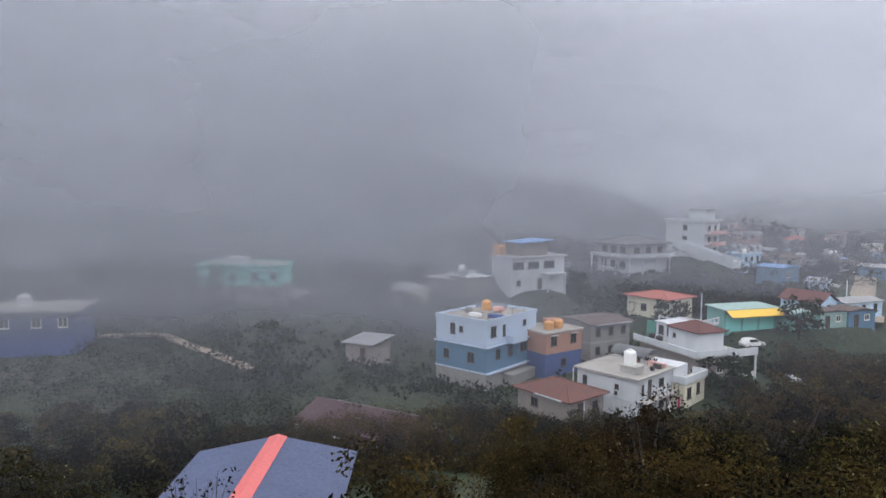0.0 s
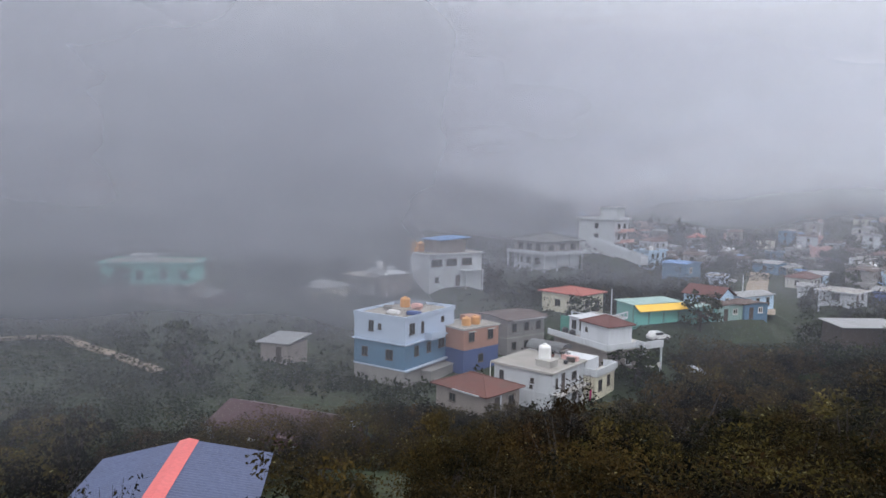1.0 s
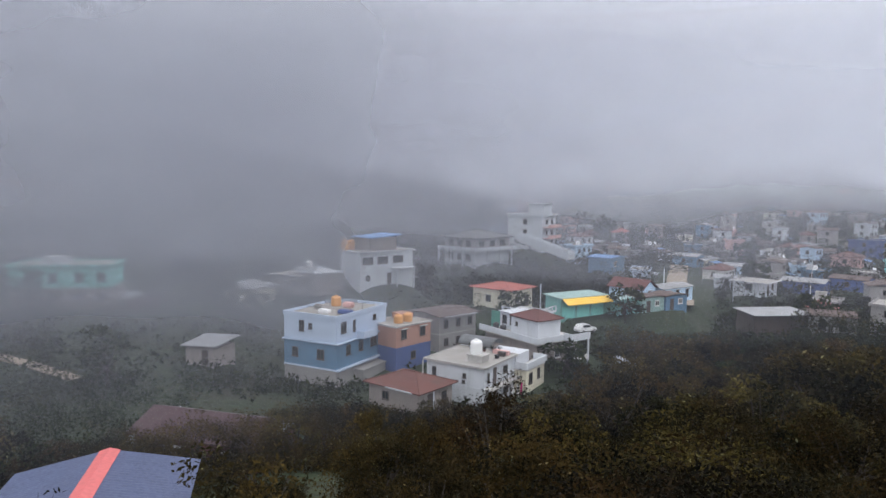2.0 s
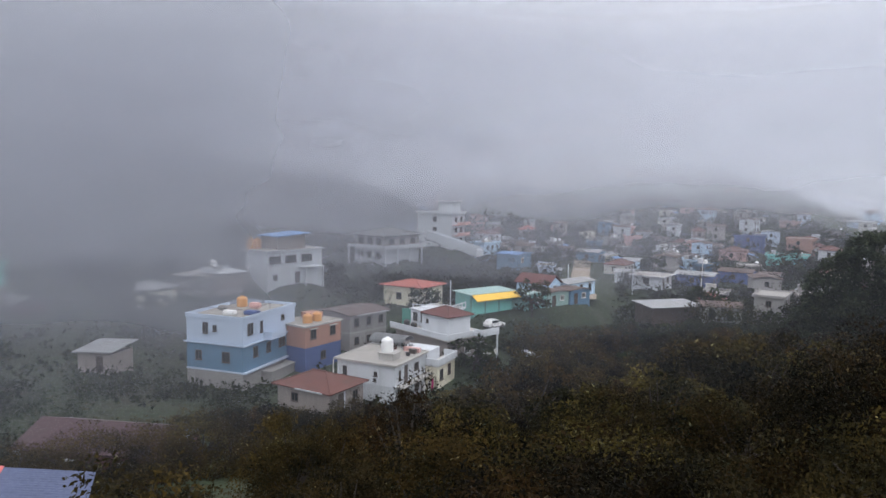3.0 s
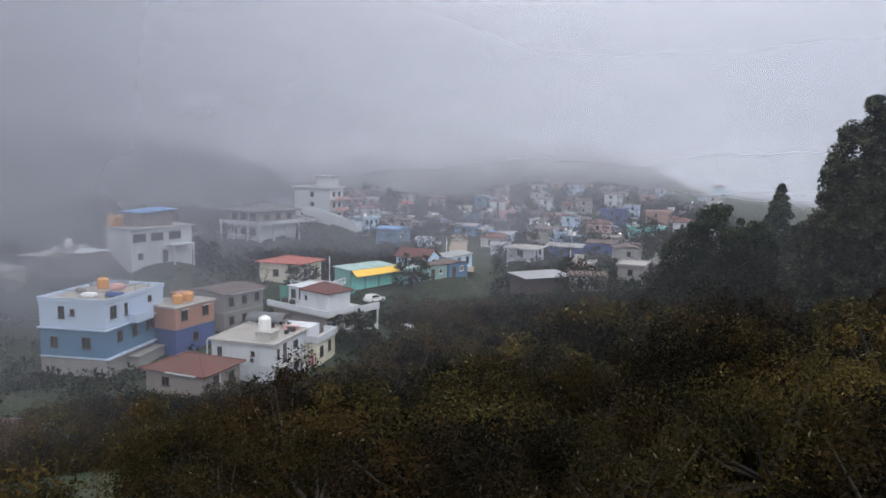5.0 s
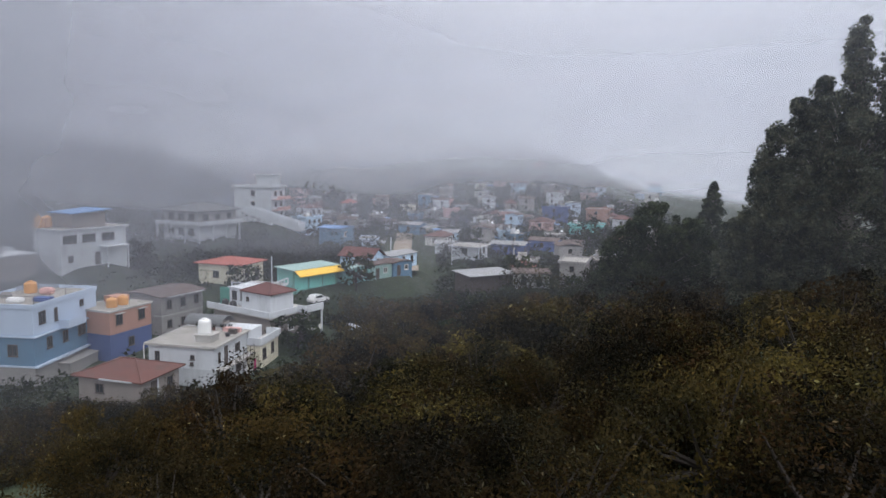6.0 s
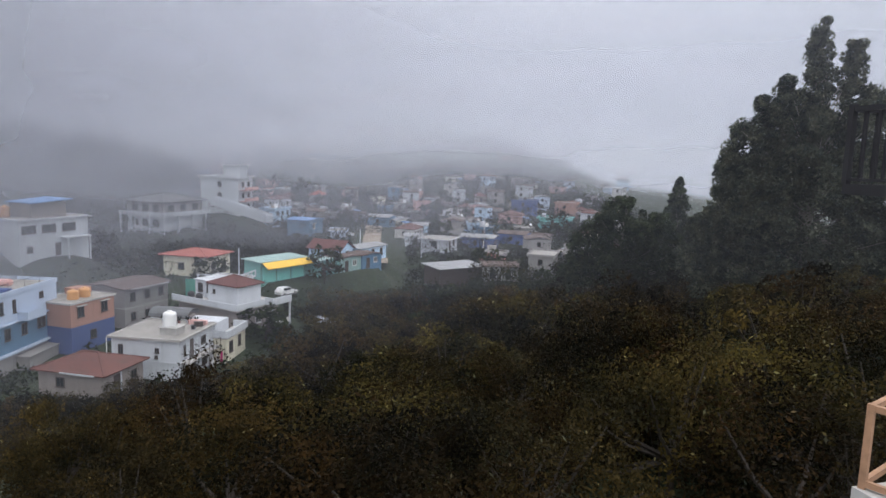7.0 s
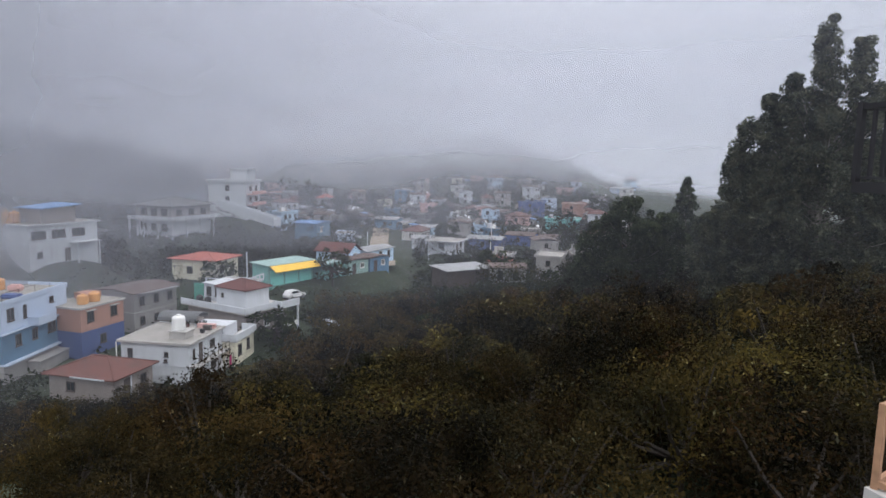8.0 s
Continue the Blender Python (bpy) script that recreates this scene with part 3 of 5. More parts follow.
# ---------------------------------------------------------------- house with brown hipped roof and terrace
ob, m, H = house((-2.7, 92.9), -45, 11.5, 8.0, 8.85, [(3.1, M_TAUPE)], "white and grey house with a brown hipped upper roof")
part("terrace_slab", boxes((-12.2, -0.7, H, 0.7, 8.4, H + 0.16)), M_CONC, ob)
part("terrace_wall", boxes((-12.2, -0.7, H + 0.16, 0.7, -0.55, H + 0.95), (0.55, -0.55, H + 0.16, 0.7, 4.6, H + 0.95)), M_WHITE, ob)
part("upper_wall", boxes((-7.0, 1.3, H + 0.16, -1.2, 5.7, H + 2.75)), M_WHITE, ob)
part("upper_roof", boxes((-7.2, 1.1, H + 2.75, -1.0, 5.9, H + 2.85)), M_CONC, ob)
hr = hip_roof(ob, 5.4, 4.4, H + 2.85, 1.15, M_BROWNTILE, over=0.4)
hr.matrix_local = Matrix.Translation((-1.2, 1.3, 0))
part("wing_wall", boxes((-11.6, 3.0, H + 0.16, -7.2, 7.4, H + 2.6), (-11.8, 2.8, H + 2.6, -7.2, 7.6, H + 2.72)), M_WHITE, ob)
for a in (-11.0, -9.2):
    window(ob, "front", a, H + 0.9, 1.0, 1.3, M_FRAMED, off=3.0, shade=False)
window(ob, "front", -6.0, H + 1.5, 0.5, 0.6, M_FRAMED, off=1.3, shade=False)
window(ob, "side", 3.4, 0.7, 1.1, 1.4, M_FRAMEW, shade=False)
por = part("porch", boxes((0.7, 4.6, H + 0.2, 2.2, 8.4, H + 0.36), (2.05, 4.6, H + 0.36, 2.2, 8.4, H + 1.2), (0.7, 4.6, H + 0.36, 2.05, 4.75, H + 1.2)), M_WHITE, ob)
for y in (4.7, 8.1):
    part("porch_post", boxes((1.9, y, -1.0, 2.1, y + 0.2, H + 0.2)), M_WHITE, por)
part("porch_rail", boxes((1.95, 4.9, 0.4, 2.05, 8.1, 1.1)), M_STAINED, por)
for x, y in ((-10.4, 1.2), (-8.4, 0.9)):
    p = at(m, x, y, H + 0.16)
    tank(p.x, p.y, p.z, 0.5, 1.1, M_TANKK, "black plastic water tank on a terrace")

# ---------------------------------------------------------------- white house with blue roof sheet, farther up
ob, m, H = house((-35.2, 115.6), -38, 6.6, 12.2, 18.6, [(2.9, M_WHITE), (3.1, M_WHITE)], "two-storey white house with blue sheet canopy on its roof")
flat_roof(ob, 6.6, 12.2, H, over=0.4, lip=0.1, edge=M_WHITE)
for a in (0.4, 3.8, 7.4):
    window(ob, "side", a, 3.9, 2.4, 1.3, M_FRAMED, bars=2, shade=False)
window(ob, "side", 1.2, 0.9, 0.9, 1.0, M_FRAMED, shade=False)
door(ob, "side", 6.0, 0.0, 1.0, 2.1)
part("porch", boxes((0.0, 6.8, 2.9, 1.8, 11.4, 3.05), (1.6, 7.0, -1.0, 1.8, 7.2, 2.9), (1.6, 11.0, -1.0, 1.8, 11.2, 2.9)), M_WHITE, ob)
part("roof_room", boxes((-6.8, 3.4, H + 0.17, -1.8, 9.6, H + 2.5)), M_TAUPE, ob)
cn = part("roof_canopy", poly([(-7.3, 2.9, H + 2.5), (-0.8, 2.9, H + 2.5), (-0.8, 10.2, H + 3.0), (-7.3, 10.2, H + 3.0), (-7.3, 2.9, H + 2.6), (-0.8, 2.9, H + 2.6), (-0.8, 10.2, H + 3.1), (-7.3, 10.2, H + 3.1)],
                              [(3, 2, 1, 0), (4, 5, 6, 7), (0, 1, 5, 4), (1, 2, 6, 5), (2, 3, 7, 6), (3, 0, 4, 7)]), M_SKYSHEET, ob, "bright blue sheet canopy")
part("annex_wall", boxes((-9.2, -7.5, -1.5, -3.6, -1.5, 2.4)), M_TAUPE, ob)
part("annex_parapet", boxes((-9.4, -7.7, 2.4, -3.4, -7.5, 3.2), (-9.4, -7.5, 2.4, -9.2, -1.4, 3.2), (-9.2, -7.5, 2.4, -3.4, -1.4, 2.55)), M_WHITE, ob)
for y, z in ((0.9, H + 0.17), (2.2, H + 0.17)):
    p = at(m, -6.2, y, z)
    tank(p.x, p.y, p.z, 0.75, 1.9, M_TANKO, "orange plastic water tank on a flat roof")

# ---------------------------------------------------------------- house with bright red hipped roof
ob, m, H = house((-8.6, 121.6), -30, 8.5, 7.5, 11.9, [(3.4, M_CREAM)], "cream single-storey house with bright red hipped roof")
hip_roof(ob, 8.5, 7.5, H, 1.0, M_REDTILE, over=0.6)
window(ob, "side", 1.6, 1.0, 1.3, 1.3, M_FRAMED)
door(ob, "side", 4.8, 0.0, 1.4, 2.2)
window(ob, "front", -5.5, 1.0, 1.2, 1.2, M_FRAMED)

# green net and terrace with balustrade between the roofs
ob, m, H = house((-3.2, 105.0), -26, 6.0, 6.0, 10.4, [(3.4, M_WHITE)], "small white house with balustraded roof terrace")
flat_roof(ob, 6.0, 6.0, H, over=0.3, lip=0.1, edge=M_WHITE)
br = part("balustrade", boxes((-6.3, -0.3, H + 0.95, 0.3, -0.15, H + 1.1), (0.15, -0.15, H + 0.95, 0.3, 6.3, H + 1.1)), M_WHITE, ob)
for i in range(5):
    part("baluster", boxes((-6.2 + i * 1.55, -0.3, H + 0.26, -6.0 + i * 1.55, -0.15, H + 0.95)), M_WHITE, br)
    part("baluster", boxes((0.15, 0.9 + i * 1.3, H + 0.26, 0.3, 1.1 + i * 1.3, H + 0.95)), M_WHITE, br)
window(ob, "side", 2.0, 1.0, 1.2, 1.2, M_FRAMED)
bm = boxes((-2.4, 0, 0, 0, 0.1, 3.2))
solid("shade_net", bm, M_GREENNET, pose(-8.5, 108.5, 7.2, 0, 0, -20), "green shade net hung between house roofs", "shade net")

# ---------------------------------------------------------------- teal shop with yellow awning
ob, m, H = house((0.5, 112.6), -50, 4.0, 10.0, 12.3, [(3.5, M_TEAL)], "teal shop building with long yellow awning", category="shop")
part("roof", poly([(-4.4, -0.4, H + 0.2), (0.5, -0.4, H), (0.5, 10.4, H), (-4.4, 10.4, H + 0.2), (-4.4, -0.4, H + 0.3), (0.5, -0.4, H + 0.1), (0.5, 10.4, H + 0.1), (-4.4, 10.4, H + 0.3)],
                  [(3, 2, 1, 0), (4, 5, 6, 7), (0, 1, 5, 4), (1, 2, 6, 5), (2, 3, 7, 6), (3, 0, 4, 7)]), M_TEALSHEET, ob)
part("awning", poly([(0.5, 0.0, H - 0.1), (1.9, 0.0, H - 0.95), (1.9, 10.2, H - 0.95), (0.5, 10.2, H - 0.1), (0.5, 0.0, H), (1.9, 0.0, H - 0.85), (1.9, 10.2, H - 0.85), (0.5, 10.2, H)],
                    [(3, 2, 1, 0), (4, 5, 6, 7), (0, 1, 5, 4), (1, 2, 6, 5), (2, 3, 7, 6), (3, 0, 4, 7)]), M_YELLOW, ob, "plain yellow sheet awning")
for i in range(3):
    part("shutter", boxes((0.0, 0.4 + i * 3.2, 0.1, 0.06, 3.2 + i * 3.2, 2.7)), M_TURQ, ob, "turquoise roller shutter")

# turquoise row of low sheds
for i in range(3):
    x, y = 10.2 + i * 4.4, 117.2 + i * 2.9
    ob, m, H = house((x, y), -52, 4.0, 5.2, 11.6 + 0.1 * i, [(2.5, (M_TEAL, M_TEALSHEET, M_BLUE)[i])], ("low teal shed with sheet roof", "low faded teal shed with rusty sheet roof", "low blue shed with rusty sheet roof")[i], category="shed", group="row of sheds along the lane")
    gable_roof(ob, 4.0, 5.2, H, 0.35, M_TEALSHEET if i < 1 else M_RUST, over=0.3)
    door(ob, "side", 1.0, 0.0, 0.9, 2.0, M_FRAMED)
    window(ob, "side", 3.0, 1.0, 1.0, 1.0, M_FRAMEW, shade=False)

# light blue houses behind the row
ob, m, H = house((15.4, 127.2), -35, 7.0, 5.0, 12.2, [(2.8, M_SKYBLUE)], "light blue house with red-brown gabled roof")
gable_roof(ob, 7.0, 5.0, H, 1.6, M_BROWNTILE, over=0.4)
gable_ends(ob, 7.0, 5.0, H, 1.5, M_SKYBLUE)
window(ob, "side", 2.0, 1.0, 1.1, 1.4, M_FRAMED)
window(ob, "front", -4.0, 1.0, 1.1, 1.3, M_FRAMED)
ob, m, H = house((19.6, 131.0), -44, 5.0, 9.5, 11.9, [(2.8, M_SKYBLUE)], "long light blue house with flat sheet roof")
gable_roof(ob, 5.0, 9.5, H, 0.5, M_SHEET, over=0.3, along="y")
for a in (1.2, 4.2, 7.2):
    window(ob, "side", a, 0.9, 0.9, 1.5, M_FRAMED)

# ---------------------------------------------------------------- tall white house with stair tower
ob, m, H = house((-4.8, 189.9), -24, 11.0, 9.0, 23.2, [(3.0, M_WHITE), (3.0, M_WHITE), (3.2, M_WHITE)], "three-storey white house with stair tower")
flat_roof(ob, 11.0, 9.0, H, over=0.5, lip=0.5, edge=M_WHITE)
part("stair_tower", boxes((-5.5, 2.0, H + 0.17, -0.5, 7.0, H + 3.4), (-5.9, 1.6, H + 3.4, -0.1, 7.4, H + 3.6)), M_WHITE, ob)
for z in (0.9, 3.9, 6.9):
    window(ob, "front", -6.0, z, 1.2, 1.4, M_FRAMED)
    window(ob, "side", 2.0, z, 1.4, 1.3, M_FRAMED)
    window(ob, "side", 5.6, z, 1.4, 1.3, M_FRAMED)
for z in (3.0, 6.0):
    part("balcony", boxes((0.0, 0.4, z - 0.08, 1.8, 9.0, z + 0.1), (1.65, 0.4, z + 0.1, 1.8, 9.0, z + 0.9)), M_PINK, ob, "pinkish balcony with solid parapet")
# outdoor stair with white side walls going down from it
a0, b0 = Vector((-10.3, 177.7, 18.6)), Vector((3.0, 167.5, 15.0))
bm = bmesh.new()
n = 28
dv = (b0 - a0) / n
sd = Vector((-dv.y, dv.x, 0)).normalized()
for i in range(n):
    c = a0 + dv * i
    for s0, s1, zt in ((-1.2, 1.2, 0.0), (-1.4, -1.2, 0.7), (1.2, 1.4, 0.5)):
        q = [c + sd * s0, c + dv + sd * s0, c + dv + sd * s1, c + sd * s1]
        vs = [bm.verts.new((v.x, v.y, c.z - 1.6)) for v in q] + [bm.verts.new((v.x, v.y, c.z + zt)) for v in q]
        for f in ((3, 2, 1, 0), (4, 5, 6, 7), (0, 1, 5, 4), (1, 2, 6, 5), (2, 3, 7, 6), (3, 0, 4, 7)):
            bm.faces.new([vs[j] for j in f])
bmesh.ops.recalc_face_normals(bm, faces=bm.faces)
solid("outdoor_staircase", bm, M_WHITE, Matrix.Identity(4), "long white outdoor staircase with side walls", "staircase")

# ---------------------------------------------------------------- large grey villa with hipped roof
ob, m, H = house((-20.5, 163.0), -36, 10.5, 13.0, 18.4, [(3.6, M_WHITE), (2.7, M_GREYW)], "large two-storey villa with grey hipped roof")
hip_roof(ob, 10.5, 13.0, H, 1.7, M_SLATE, over=1.0)
part("veranda", boxes((-11.6, -1.6, 3.2, 1.8, 13.6, 3.42), (-11.6, -1.6, 3.42, 1.8, -1.45, 4.1), (1.65, -1.45, 3.42, 1.8, 13.6, 4.1)), M_WHITE, ob)
for i in range(4):
    part("column", boxes((-11.4 + i * 4.2, -1.5, -1.0, -11.05 + i * 4.2, -1.15, 3.2)), M_WHITE, ob)
for i in range(3):
    part("column", boxes((1.3, 3.0 + i * 4.6, -1.0, 1.65, 3.35 + i * 4.6, 3.2)), M_WHITE, ob)
for a in (-9.0, -6.0, -3.0):
    window(ob, "front", a, 4.2, 1.8, 1.6, M_FRAMED, bars=2, shade=False)
    window(ob, "front", a, 0.8, 1.6, 1.5, M_FRAMED, bars=2, shade=False)
for a in (1.5, 5.5, 9.5):
    window(ob, "side", a, 4.2, 1.8, 1.4, M_FRAMED, bars=2, shade=False)

# blue low building beside the stair
ob, m, H = house((12.5, 168.0), -30, 6.0, 8.0, 14.0, [(3.2, M_BLUE)], "low blue building with flat sheet roof")
gable_roof(ob, 6.0, 8.0, H, 0.4, M_SKYSHEET, over=0.4)
window(ob, "side", 2.0, 1.0, 1.2, 1.2, M_FRAMEW)

# ---------------------------------------------------------------- long shed and whitewashed store
# dark wall colour stands for the shade inside the shed's open side
ob, m, H = house((38.8, 113.6), -62, 5.0, 9.5, 10.9, [(2.2, M_FRAMED)], "long low shed with pale sheet roof", category="shed")
part("roof", poly([(-5.4, -0.6, H + 0.3), (1.0, -0.6, H), (1.0, 10.0, H), (-5.4, 10.0, H + 0.3), (-5.4, -0.6, H + 0.38), (1.0, -0.6, H + 0.08), (1.0, 10.0, H + 0.08), (-5.4, 10.0, H + 0.38)],
                  [(3, 2, 1, 0), (4, 5, 6, 7), (0, 1, 5, 4), (1, 2, 6, 5), (2, 3, 7, 6), (3, 0, 4, 7)]), M_SHEET, ob)
ob.matrix_world = pose(31.0, 112.4, 8.7, 0, 0, -72)
ob, m, H = house((45.4, 111.0), -12, 6.2, 6.0, 11.3, [(2.5, M_STAINED)], "whitewashed stained store with arched openings", category="store")
gable_roof(ob, 6.2, 6.0, H, 0.5, M_RUST, over=0.4)
for a in (-5.2, -2.4):
    w_ = part("arched_opening", poly([(a + 0.5 - 0.5 * math.cos(t * math.pi / 8), -0.03, 1.6 + 0.5 * math.sin(t * math.pi / 8)) for t in range(9)] + [(a + 1.0, -0.03, 0.3), (a, -0.03, 0.3)], [tuple(range(11))]), M_GLASS, ob)

# ---------------------------------------------------------------- small white house, turquoise and coloured houses of the town
ob, m, H = house((41.5, 144.1), -34, 6.5, 7.0, 12.0, [(2.5, M_WHITE)], "small white house with flat overhanging roof")
flat_roof(ob, 6.5, 7.0, H, over=0.7, lip=0.05, edge=M_WHITE)
door(ob, "side", 1.0, 0.0, 1.0, 2.1)
window(ob, "side", 3.6, 1.0, 1.2, 1.2, M_FRAMED)
window(ob, "front", -4.0, 1.0, 1.4, 1.2, M_FRAMED)

# ---------------------------------------------------------------- houses in the mist
ob, m, H = house((-52.1, 105.9), -20, 5.5, 6.5, 12.8, [(3.4, M_CREAM)], "small cream house with pale hipped roof")
hip_roof(ob, 5.5, 6.5, H, 1.2, M_SHEET, over=0.4)
door(ob, "side", 1.0, 0.0, 1.0, 2.1)
window(ob, "side", 3.4, 1.0, 1.2, 1.2, M_FRAMED)
ob, m, H = house((-44.5, 112.5), -20, 7.5, 5.5, 14.4, [(3.0, M_GREYW)], "grey house with flat sheet roof and tank stand")
flat_roof(ob, 7.5, 5.5, H, over=0.5, lip=0.05)
window(ob, "front", -3.0, 1.0, 1.1, 1.2, M_FRAMED)
part("roof_room", boxes((-2.4, 1.8, H + 0.17, -0.5, 3.8, H + 1.5)), M_GREYW, ob)
p = at(m, -1.4, 2.8, H + 1.5)
tank(p.x, p.y, p.z, 0.6, 1.2)
ob, m, H = house((-70.0, 99.0), -15, 9.5, 6.5, 11.2, [(2.8, M_MAROON)], "low maroon house with grey sheet roof")
gable_roof(ob, 9.5, 6.5, H, 1.0, M_SHEET, over=0.5)
gable_ends(ob, 9.5, 6.5, H, 0.9, M_MAROON)
ob, m, H = house((-42.6, 77.2), -10, 4.6, 4.0, 9.7, [(2.3, M_TAUPE)], "small shed with pale sheet roof on the grass", category="shed")
part("roof", poly([(-5.1, -0.5, H + 0.05), (0.5, -0.5, H + 0.3), (0.5, 4.5, H + 0.9), (-5.1, 4.5, H + 0.65), (-5.1, -0.5, H + 0.13), (0.5, -0.5, H + 0.38), (0.5, 4.5, H + 0.98), (-5.1, 4.5, H + 0.73)],
                  [(3, 2, 1, 0), (4, 5, 6, 7), (0, 1, 5, 4), (1, 2, 6, 5), (2, 3, 7, 6), (3, 0, 4, 7)]), M_SHEET, ob)
door(ob, "front", -2.0, 0.0, 0.9, 2.0)
ob, m, H = house((-70.1, 94.9), 22, 14.5, 8.0, 17.4, [(3.0, M_TAUPE), (3.4, M_TURQ)], "two-storey turquoise house with a white roof room")
flat_roof(ob, 14.5, 8.0, H, over=0.4, lip=0.2, edge=M_TURQ)
part("roof_room", boxes((-10.5, 2.0, H + 0.17, -7.0, 5.0, H + 1.4)), M_WHITE, ob)
for a in (-12.5, -9.0, -5.2, -2.0):
    window(ob, "front", a, 4.0, 1.2, 1.4, M_FRAMED, shade=False)
    window(ob, "front", a, 1.0, 1.2, 1.3, M_FRAMED, shade=False)
ob, m, H = house((-78.7, 61.7), 34, 15.0, 8.0, 14.2, [(2.9, M_ROYAL), (2.9, M_DEEPBLUE)], "deep blue house with pale concrete roof")
flat_roof(ob, 15.0, 8.0, H, over=0.6, lip=0.2)
for a in (-12.5, -9.0, -5.2, -2.0):
    window(ob, "front", a, 3.8, 1.2, 1.4, M_FRAMEW, shade=False)
p = at(m, -7.0, 3.0, H + 0.17)
tank(p.x, p.y, p.z, 0.9, 1.9)
ob, m, H = house((-127.2, 105.1), 38, 17.0, 9.0, 19.0, [(3.0, M_WHITE), (3.0, M_WHITE)], "long white two-storey building half lost in mist")
flat_roof(ob, 17.0, 9.0, H, over=0.5, lip=0.2, edge=M_WHITE)
for a in (-15.0, -11.5, -8.0, -4.5, -2.0):
    window(ob, "front", a, 3.9, 1.3, 1.4, M_FRAMED, shade=False)
ob, m, H = house((-152.4, 185.4), 25, 26.0, 10.0, 29.6, [(3.2, M_CREAM), (3.2, M_WHITE)], "long pale building high on the misty hill")
hip_roof(ob, 26.0, 10.0, H, 2.0, M_ORANGE, over=0.6)
for a in (-23.0, -18.0, -13.0, -8.0, -3.0):
    window(ob, "front", a, 4.0, 1.5, 1.5, M_FRAMED, shade=False)
ob, m, H = house((-139.6, 212.0), 20, 8.0, 7.0, 33.5, [(3.2, M_WHITE)], "small white house high on the misty hill")
hip_roof(ob, 8.0, 7.0, H, 1.2, M_SHEET, over=0.5)

# ---------------------------------------------------------------- maroon house below the slope
ob, m, H = house((-22.7, 47.4), -6, 11.5, 6.0, 9.8, [(2.8, M_MAROON)], "low maroon house with dull red sheet roof")
gable_roof(ob, 11.5, 6.0, H, 1.3, M_DULLRED, over=0.5)
gable_ends(ob, 11.5, 6.0, H, 1.2, M_WHITE)
part("end_wall", boxes((-12.02, -0.3, -1.0, -11.7, 6.3, H + 0.2)), M_WHITE, ob, "white-painted end wall")
window(ob, "front", -3.0, 1.0, 1.1, 1.1, M_FRAMED)
window(ob, "front", -8.0, 1.0, 1.1, 1.1, M_FRAMED)
door(ob, "front", -5.6, 0.0, 0.9, 2.0, M_FRAMED)

# ---------------------------------------------------------------- nearest roof: blue corrugated sheets and red ridge cap
hx = thing("house", pose(-18.9, 25.2, 13.5, 0, 0, 24), "house with blue corrugated sheet roof and red ridge cap", "house")
PADS.append((-17.0, 21.0, 7.5, 13.5))
RL, RW, RZ = 9.0, 3.7, 5.15
part("wall", boxes((-RW + 0.5, -RL + 0.4, -1.5, RW - 0.5, -0.5, 4.4)), M_CREAM, hx)
for sgn, nm in ((1, "roof_sheets"), (-1, "roof_sheets")):
    bm = bmesh.new()
    ny = int(RL / 0.0275)
    rows = []
    for i in range(ny + 1):
        y = -i * RL / ny
        dz = 0.035 * math.cos(2 * math.pi * y / 0.22)
        rows.append([bm.verts.new((sgn * xx, y, RZ - 0.20 * xx + dz - 0.02 * (xx > 3))) for xx in (0.0, 1.8, RW)])
    for r0, r1 in zip(rows, rows[1:]):
        for j in range(2):
            bm.faces.new((r0[j], r0[j + 1], r1[j + 1], r1[j]) if sgn < 0 else (r0[j + 1], r0[j], r1[j], r1[j + 1]))
    bmesh.ops.solidify(bm, geom=bm.faces[:], thickness=0.012)
    part("roof_sheet", bm, M_BLUESHEET, hx)
part("ridge_cap", poly([(-0.42, 0.08, RZ - 0.035), (0, 0.08, RZ + 0.085), (0.42, 0.08, RZ - 0.035), (-0.42, -RL, RZ - 0.035), (0, -RL, RZ + 0.085), (0.42, -RL, RZ - 0.035),
                        (-0.42, 0.08, RZ - 0.06), (0, 0.08, RZ + 0.04), (0.42, 0.08, RZ - 0.06), (-0.42, -RL, RZ - 0.06), (0, -RL, RZ + 0.04), (0.42, -RL, RZ - 0.06)],
                       [(0, 1, 4, 3), (1, 2, 5, 4), (6, 9, 10, 7), (7, 10, 11, 8), (0, 6, 7, 1), (1, 7, 8, 2), (3, 4, 10, 9), (4, 5, 11, 10), (0, 3, 9, 6), (2, 8, 11, 5)]), M_REDCAP, hx, "red folded sheet ridge cap")
part("gable_wall", poly([(-RW + 0.5, -0.5, 4.4), (RW - 0.5, -0.5, 4.4), (0, -0.5, RZ - 0.08), (-RW + 0.5, -0.65, 4.4), (RW - 0.5, -0.65, 4.4), (0, -0.65, RZ - 0.08)],
                        [(0, 1, 2), (5, 4, 3), (0, 3, 4, 1), (1, 4, 5, 2), (2, 5, 3, 0)]), M_CREAM, hx)

# ---------------------------------------------------------------- the hill town
rng = random.Random(7)
ROAD = [(22.5, 130.0), (24.5, 140.0), (27.5, 160.0), (31.0, 185.0), (36.0, 210.0)]
placed = [(p[0], p[1], p[2] * 0.8) for p in PADS]
PALETTE = [(M_WHITE, "white"), (M_STAINED, "stained white"), (M_CREAM, "cream"), (M_SKYBLUE, "light blue"), (M_GREYW, "grey"), (M_PINK, "pink"), (M_GREYW, "grey"), (M_TAUPE, "taupe"), (M_STAINED, "stained white"), (M_BLUE, "blue"), (M_TAUPE, "taupe"), (M_PALEBLUE, "pale blue"), (M_GREYW, "grey"), (M_TAUPE, "taupe")]


